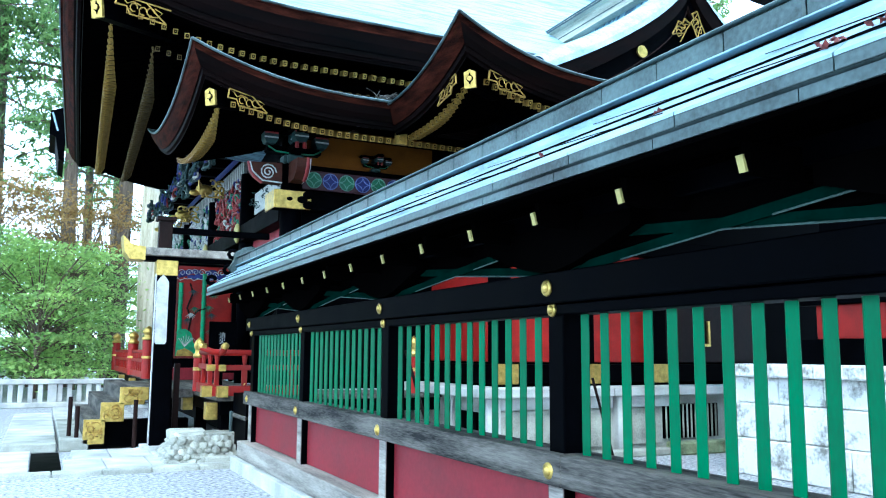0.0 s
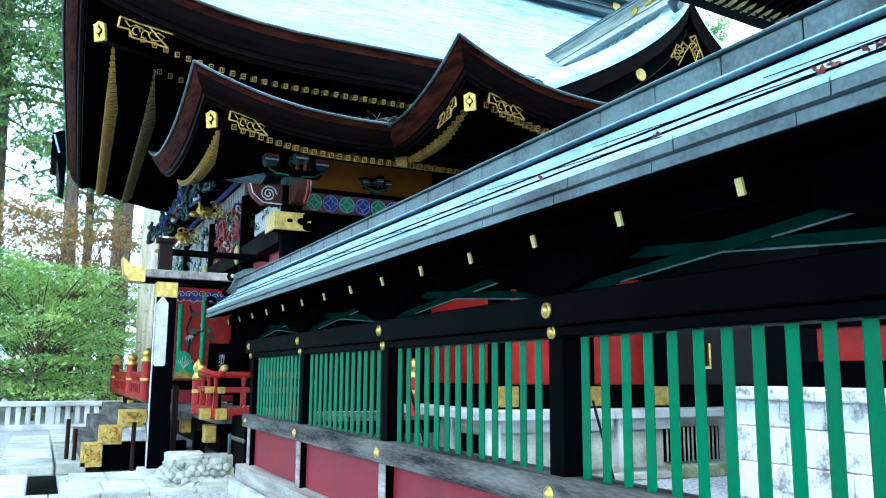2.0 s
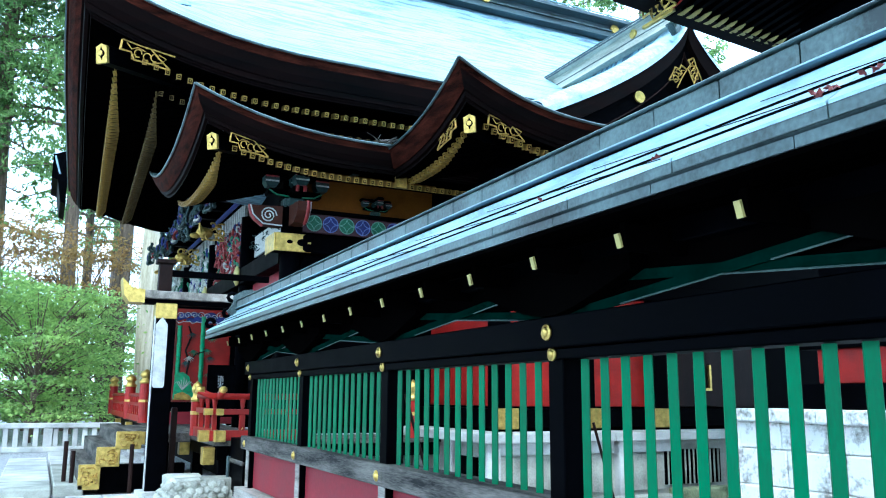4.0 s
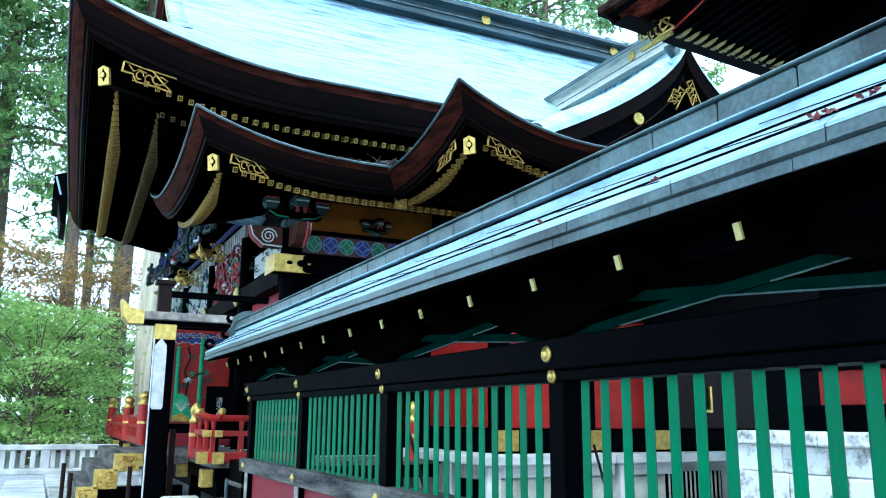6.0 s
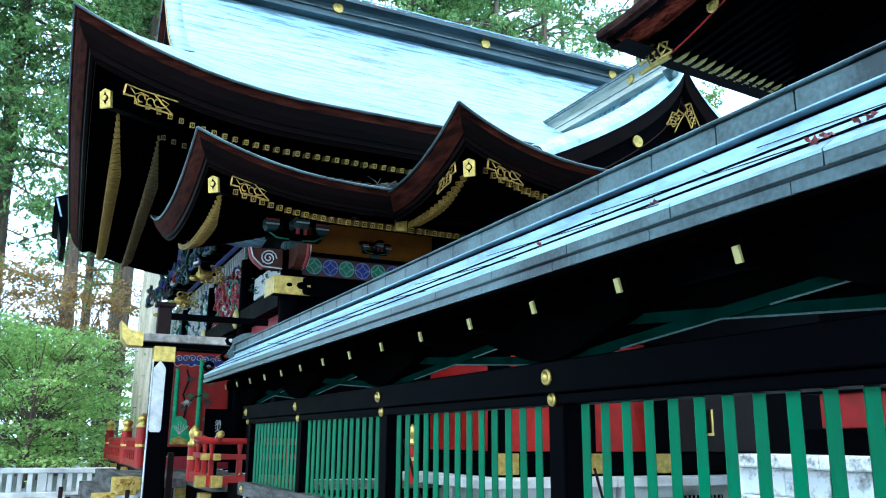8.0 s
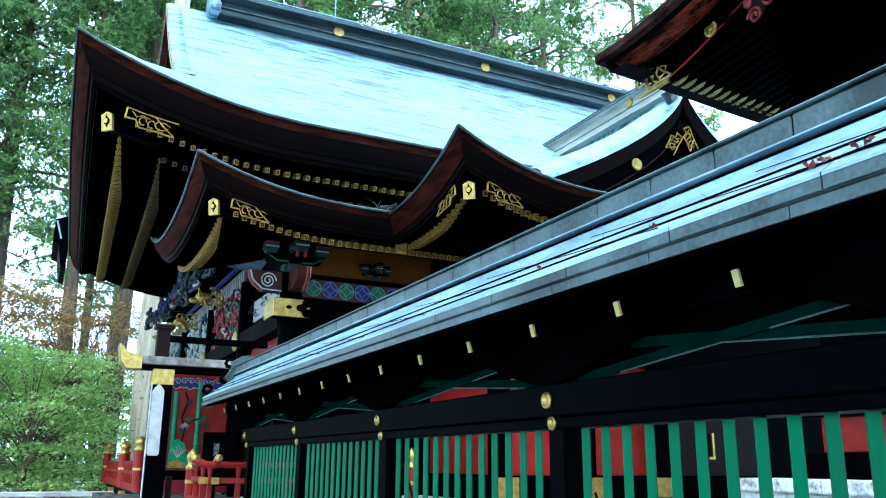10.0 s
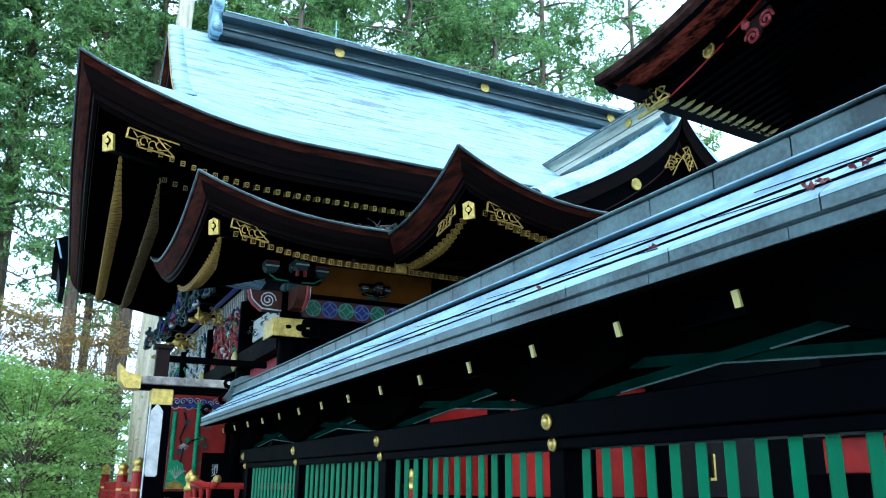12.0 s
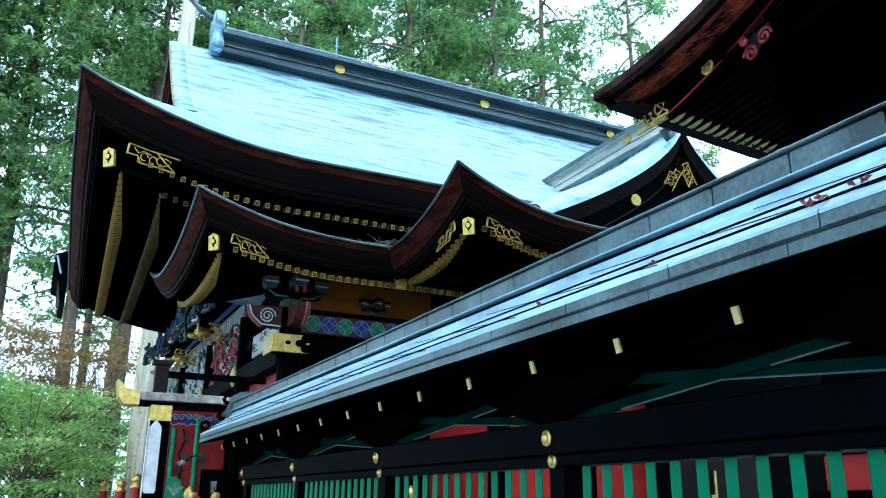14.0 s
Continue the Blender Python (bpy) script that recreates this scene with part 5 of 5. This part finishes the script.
for (x0, y0, z0), (x1, y1, z1) in (((2.0, 8.7, 0.0), (1.55, 8.7, 1.4)), ((4.475, 8.7, 0.0), (4.15, 8.7, 1.07))):
    ob = part("leaning_pole", tube(bmesh.new(), [(0, 0, 0), (x1 - x0, y1 - y0, z1)], 0.018, 8), DARKWOOD)
    ob.location = (x0, y0, z0)
    tagged(ob, "thin dark pole leaning in the gravel behind the fence", "pole", "leaning poles")

# ---- stone platforms behind the fence ----
MOSS = mat("mossy stone", (0.14, 0.17, 0.08), 0.9, vary=0.5, scale=6, fine=50, bump=0.6, tint=(0.32, 0.36, 0.2))
plat = tagged(new("platform"), "pale stone platform of the offering hall", "stone platform", kind="structure")
part("core", B((3.05, 9.4, 0), (10.4, 12.3, 0.8)), STONE_MOSS, plat)
for i in range(6):
    part("coping_slab", B((2.84 + 1.02 * i, 9.18, 0.8), (3.85 + 1.02 * i, 9.78, 0.92), 0.012), STONE, plat)
for i in range(3):
    part("coping_slab", B((2.84, 9.79 + 0.8 * i, 0.8), (3.4, 10.58 + 0.8 * i, 0.92), 0.012), STONE, plat)
for x in (2.94, 3.95, 5.0):
    part("corner_post", B((x, 9.28, 0), (x + 0.2, 9.48, 0.8), 0.012), STONE, plat)
for y in (10.3, 11.4):
    part("corner_post", B((2.94, y, 0), (3.14, y + 0.2, 0.8), 0.012), STONE, plat)
for a in (3.15, 4.16, 5.21):
    part("panel_stone", B((a, 9.36, 0.12), (a + 0.62, 9.4, 0.62), 0.01), STONE_MOSS, plat)
    part("rail_stone", B((a, 9.32, 0.64), (a + 0.79, 9.42, 0.8), 0.01), STONE, plat)
part("vent", B((3.0, 9.7, 0.2), (3.04, 10.2, 0.6)), BLACK, plat)
part("vent", B((5.87, 9.37, 0.18), (6.9, 9.398, 0.66)), BLACK, plat, "dark slatted vent")
for i in range(13):
    part("vent_bar", B((5.9 + 0.078 * i, 9.34, 0.18), (5.912 + 0.078 * i, 9.365, 0.66)), STONE_MOSS, plat)
part("trough", B((5.7, 8.9, 0.0), (6.8, 9.15, 0.17), 0.02), MOSS, plat, "mossy green stone edging")
part("kerb_stone", B((3.0, 9.0, 0), (5.69, 9.15, 0.1), 0.02), STONE_MOSS, plat)
podium = tagged(new("podium"), "battered pale stone podium of the sanctuary", "stone platform", kind="structure")
part("core", prism([(5.3, 0), (10, 0), (10, 1.2), (5.42, 1.2)], "y", -3, 7.35), LIT_STONE, podium)
z = 0.0
for row, h in enumerate((0.42, 0.4, 0.3)):
    y = 7.4
    while y > -2.5:
        w = rng.uniform(0.55, 1.05)
        x = 5.22 + 0.035 * row
        part("stone_block", B((x, max(y - w, -3) + 0.006, z + 0.005), (x + 0.3, y - 0.006, z + h - 0.005), 0.014), LIT_STONE, podium)
        y -= w
    z += h
for i in range(8):
    part("coping_slab", B((5.16, 7.45 - 1.25 * (i + 1) + 0.006, 1.125), (5.9, 7.45 - 1.25 * i - 0.006, 1.27), 0.02), LIT_STONE, podium)
for i in range(6):
    part("stone_block", B((5.24 + 0.8 * i, 7.36, 0.0), (6.03 + 0.8 * i, 7.5, 1.12), 0.014), LIT_STONE, podium)
# ---- trees ----
def leaf_material(name, dark, light):
    m = bpy.data.materials.new(name)
    m.use_nodes = True
    n, l = m.node_tree.nodes, m.node_tree.links
    b = n["Principled BSDF"]
    geo = n.new("ShaderNodeNewGeometry")
    ramp = n.new("ShaderNodeValToRGB")
    ramp.color_ramp.elements[0].color, ramp.color_ramp.elements[1].color = (*dark, 1), (*light, 1)
    co, clump, mixv = n.new("ShaderNodeTexCoord"), n.new("ShaderNodeTexNoise"), n.new("ShaderNodeMix")
    clump.inputs["Scale"].default_value, clump.inputs["Detail"].default_value = 0.9, 3
    stretch = n.new("ShaderNodeMapRange")
    stretch.inputs["From Min"].default_value, stretch.inputs["From Max"].default_value = 0.33, 0.67
    mixv.inputs["Factor"].default_value = 0.55
    l.new(co.outputs["Object"], clump.inputs["Vector"])
    l.new(clump.outputs["Fac"], stretch.inputs["Value"])
    l.new(geo.outputs["Random Per Island"], mixv.inputs["A"])
    l.new(stretch.outputs["Result"], mixv.inputs["B"])
    l.new(mixv.outputs["Result"], ramp.inputs["Fac"])
    l.new(ramp.outputs["Color"], b.inputs["Base Color"])
    b.inputs["Roughness"].default_value = 0.6
    tr = n.new("ShaderNodeBsdfTranslucent")
    l.new(ramp.outputs["Color"], tr.inputs["Color"])
    mix = n.new("ShaderNodeMixShader")
    mix.inputs["Fac"].default_value = 0.5
    l.new(b.outputs["BSDF"], mix.inputs[1])
    l.new(tr.outputs["BSDF"], mix.inputs[2])
    l.new(mix.outputs["Shader"], n["Material Output"].inputs["Surface"])
    return m


CEDAR_LEAF = leaf_material("cedar foliage", (0.02, 0.075, 0.03), (0.31, 0.5, 0.15))
MAPLE_LEAF = leaf_material("maple foliage", (0.1, 0.23, 0.06), (0.58, 0.78, 0.24))
RUST_LEAF = leaf_material("autumn foliage", (0.2, 0.1, 0.035), (0.42, 0.28, 0.1))
BARK = mat("cedar bark", (0.1, 0.065, 0.045), 0.9, vary=0.5, scale=3, fine=30, bump=0.9, tint=(0.2, 0.15, 0.11), stretch=(3, 3, 0.3))
# Bright copy of the bark: sunlight on one trunk put into its colour.
SUNLIT_BARK = mat("sunlit cedar bark", (0.48, 0.41, 0.28), 0.9, vary=0.4, scale=3, fine=30, bump=0.9, tint=(0.68, 0.61, 0.46), stretch=(3, 3, 0.3))


def leaves_mesh(name, centres, sizes, spread, gen, m, aspect=2.6, flat=0.0, droop=0.0):
    """Diamond leaves, folded a little, scattered round the centres."""
    c = np.asarray(centres)
    k = len(c)
    c = c + gen.normal(size=(k, 3)) * spread
    d = gen.normal(size=(k, 3))
    d[:, 2] = d[:, 2] * (1 - flat) - droop
    d /= np.linalg.norm(d, axis=1)[:, None]
    u = gen.normal(size=(k, 3))
    u[:, 2] *= 1 - flat
    u -= d * np.sum(u * d, axis=1)[:, None]
    u /= np.linalg.norm(u, axis=1)[:, None] + 1e-6
    s = np.asarray(sizes)[:, None]
    v = np.stack([c - d * s, c + u * s / aspect, c + d * s, c - u * s / aspect], 1).reshape(-1, 3)
    f = np.arange(4 * k).reshape(-1, 4)
    me = bpy.data.meshes.new(name)
    me.from_pydata(v.tolist(), [], f.tolist())
    me.materials.append(m)
    return me


def conifer(h, r0, limbs, first, seed, bark=BARK, sprays=26, reach=4.2, label=""):
    gen, rng = np.random.default_rng(seed), random.Random(seed)
    ob = thing("cedar_tree", label, "tree", (0, 0, 0), "cedars")
    bend = [(math.sin(z * 0.15 + seed) * 0.12, math.cos(z * 0.12 + seed) * 0.12, z) for z in [h * i / 14 for i in range(15)]]
    limb, cs, sz = tube(bmesh.new(), bend, r0, 12, 0.05), [], []
    for i in range(limbs):
        k = i / limbs
        z = first + (h - first) * k ** 0.9
        a = i * 2.4 + rng.uniform(-0.4, 0.4)
        L = reach * (1 - k) ** 0.55 * rng.uniform(0.55, 1.1) + 0.5
        p, pts = Vector((bend[int(z / h * 14)][0], bend[int(z / h * 14)][1], z)), []
        for j in range(7):
            t = j / 6
            pts.append(p + Vector((math.cos(a) * L * t, math.sin(a) * L * t, L * (0.25 * t - 0.42 * t * t))))
        tube(limb, pts, 0.05 + 0.05 * (1 - k), 5, 0.012)
        for j in range(max(1, int(sprays * (0.1 + 0.12 * k) + rng.random()))):
            t = rng.uniform(0.3, 1.0)
            q = pts[min(int(t * 6), 6)].lerp(pts[min(int(t * 6) + 1, 6)], (t * 6) % 1)
            side = rng.uniform(-1, 1) * 0.2 * L * (1.1 - 0.5 * t)
            q = q + Vector((-math.sin(a) * side, math.cos(a) * side, rng.uniform(-0.3, 0.1)))
            e = rng.uniform(0.26, 0.55)
            # each spray hangs as a bunch of fine tufts
            for w in range(int(11 + 22 * e)):
                c = q + Vector((rng.gauss(0, e), rng.gauss(0, e), rng.gauss(0, e * 0.55)))
                for u in range(7):
                    cs.append(c)
                    sz.append(rng.uniform(0.07, 0.17))
    part("trunk", limb, bark, ob)
    crown = new("crown", leaves_mesh("crown", cs, sz, 0.07, gen, CEDAR_LEAF, 3.2, 0.1, 0.5))
    crown.parent = ob
    return ob


def broadleaf(h, w, seed, leaf, n=42, label="", per=190, name="maple_tree", low=0.12):
    """A low spreading tree in flat layers of small leaves."""
    gen, rng = np.random.default_rng(seed), random.Random(seed)
    ob = thing(name, label, "tree", (0, 0, 0), "low trees")
    limb, cs, sz = bmesh.new(), [], []
    tube(limb, [(0, 0, 0), (0.08, 0.05, h * 0.25), (0, 0.1, h * 0.5)], 0.11, 8, 0.07)
    for i in range(n):
        z = h * (low + (0.97 - low) * rng.random() ** 0.8)
        a, r = rng.random() * 6.3, w * math.sqrt(rng.random()) * (1.08 - 0.55 * (z / h) ** 2)
        c = Vector((math.cos(a) * r, math.sin(a) * r, z))
        s0 = Vector((0, 0.05, min(h * 0.5, z * 0.6)))
        tube(limb, [s0, s0.lerp(c, 0.5) + Vector((0, 0, 0.18)), c], 0.03, 5, 0.008)
        e = rng.uniform(0.35, 0.75)
        q = gen.normal(size=(per, 3)) * np.array([e, e, 0.065])
        q[:, 2] -= 0.1 * (q[:, 0] ** 2 + q[:, 1] ** 2)
        cs.append(np.array(c) + q)
        sz.append(gen.uniform(0.035, 0.085, per))
    part("trunk", limb, BARK, ob)
    crown = new("crown", leaves_mesh("crown", np.concatenate(cs), np.concatenate(sz), 0.02, gen, leaf, 1.7, 0.5))
    crown.parent = ob
    return ob


cedars = [conifer(31, 0.42, 96, 7.5, 3, label="tall dark green cedar with drooping branches"),
          conifer(29, 0.34, 64, 9, 8, sprays=20, reach=3.6, label="tall cedar with sparse drooping branches"),
          conifer(33, 0.5, 110, 12, 5, sprays=30, reach=5.0, label="broad tall dense green cedar"),
          conifer(32, 0.3, 46, 10, 14, sprays=16, reach=5.2, label="tall thin tree with long bare limbs and light foliage")]
# From (-18, 22) on: unseen cedars added all round to block sky light.
PLACES = [(-6.5, 36, 0), (-4.4, 37, 2), (-1.5, 34.5, 1), (0.6, 36, 1), (4.0, 38, 2), (8.0, 34, 1), (11.0, 31, 3), (13.2, 34, 1), (15.0, 30, 3), (17, 36, 0), (19.0, 32, 3), (22.0, 35, 3), (24.0, 31, 3), (10, 38, 0), (6.0, 31, 3), (-0.4, 47, 1), (1.5, 54, 2), (6.5, 53, 0), (14.0, 46, 1),
          (19, 44, 1), (12, 58, 0), (20, 55, 1), (25, 50, 1), (-14, 40, 0), (-12, 30, 2), (-18, 22, 0), (-16, 10, 2), (-17, -2, 0), (-14, -12, 2), (-6, -18, 0), (3, -20, 2),
          (12, -18, 0), (22, -14, 2), (28, -4, 0), (30, 8, 2), (32, 20, 0), (-22, 32, 2), (-24, 2, 2), (-10, -26, 2), (8, -30, 2), (36, -14, 2)]
seen = set()
trng = random.Random(21)
for x, y, k in PLACES:
    s = trng.uniform(0.88, 1.12)
    m = pose(x, y, 0, 0, 0, trng.uniform(0, 360))
    if k not in seen:
        seen.add(k)
        cedars[k].matrix_basis = m
    else:
        ob = copy_thing(cedars[k], m)
        ob.scale = (s, s, s)
trunk = thing("cedar_tree", "large cedar with thick bark in a sunlit tone", "tree", (0.85, 28.6, 0), "cedars")
bend = [(0.03 * math.sin(z), 0, z) for z in [2.2 * i for i in range(13)]]
part("trunk", tube(bmesh.new(), bend, 0.38, 16, 0.24), SUNLIT_BARK, trunk, smooth=True)

maples = [broadleaf(4.6, 2.6, 2, MAPLE_LEAF, label="low maple with layered fresh green leaves"),
          broadleaf(5.0, 3.0, 6, MAPLE_LEAF, n=50, label="green maple with spreading layered branches"),
          broadleaf(7.5, 3.2, 9, RUST_LEAF, n=34, per=100, low=0.62, label="thin tree with rust brown autumn leaves")]
MP = [(-2.4, 26.5, 0), (-4.0, 27.5, 1), (-1.9, 31.5, 0), (-6.8, 27, 0), (-2.2, 31, 1), (-4.2, 29, 2), (-1.2, 31.5, 2), (5.2, 31.5, 1), (-9.5, 28, 1), (-0.1, 33.5, 2), (-7.5, 34, 1), (-3.2, 39, 1), (0.2, 41, 0), (-0.8, 37, 1), (2.6, 38, 1), (-5.4, 41, 1), (-2.6, 34.5, 0)]
seen = set()
for x, y, k in MP:
    m = pose(x, y, 0, 0, 0, trng.uniform(0, 360))
    if k not in seen:
        seen.add(k)
        maples[k].matrix_basis = m
    else:
        copy_thing(maples[k], m)
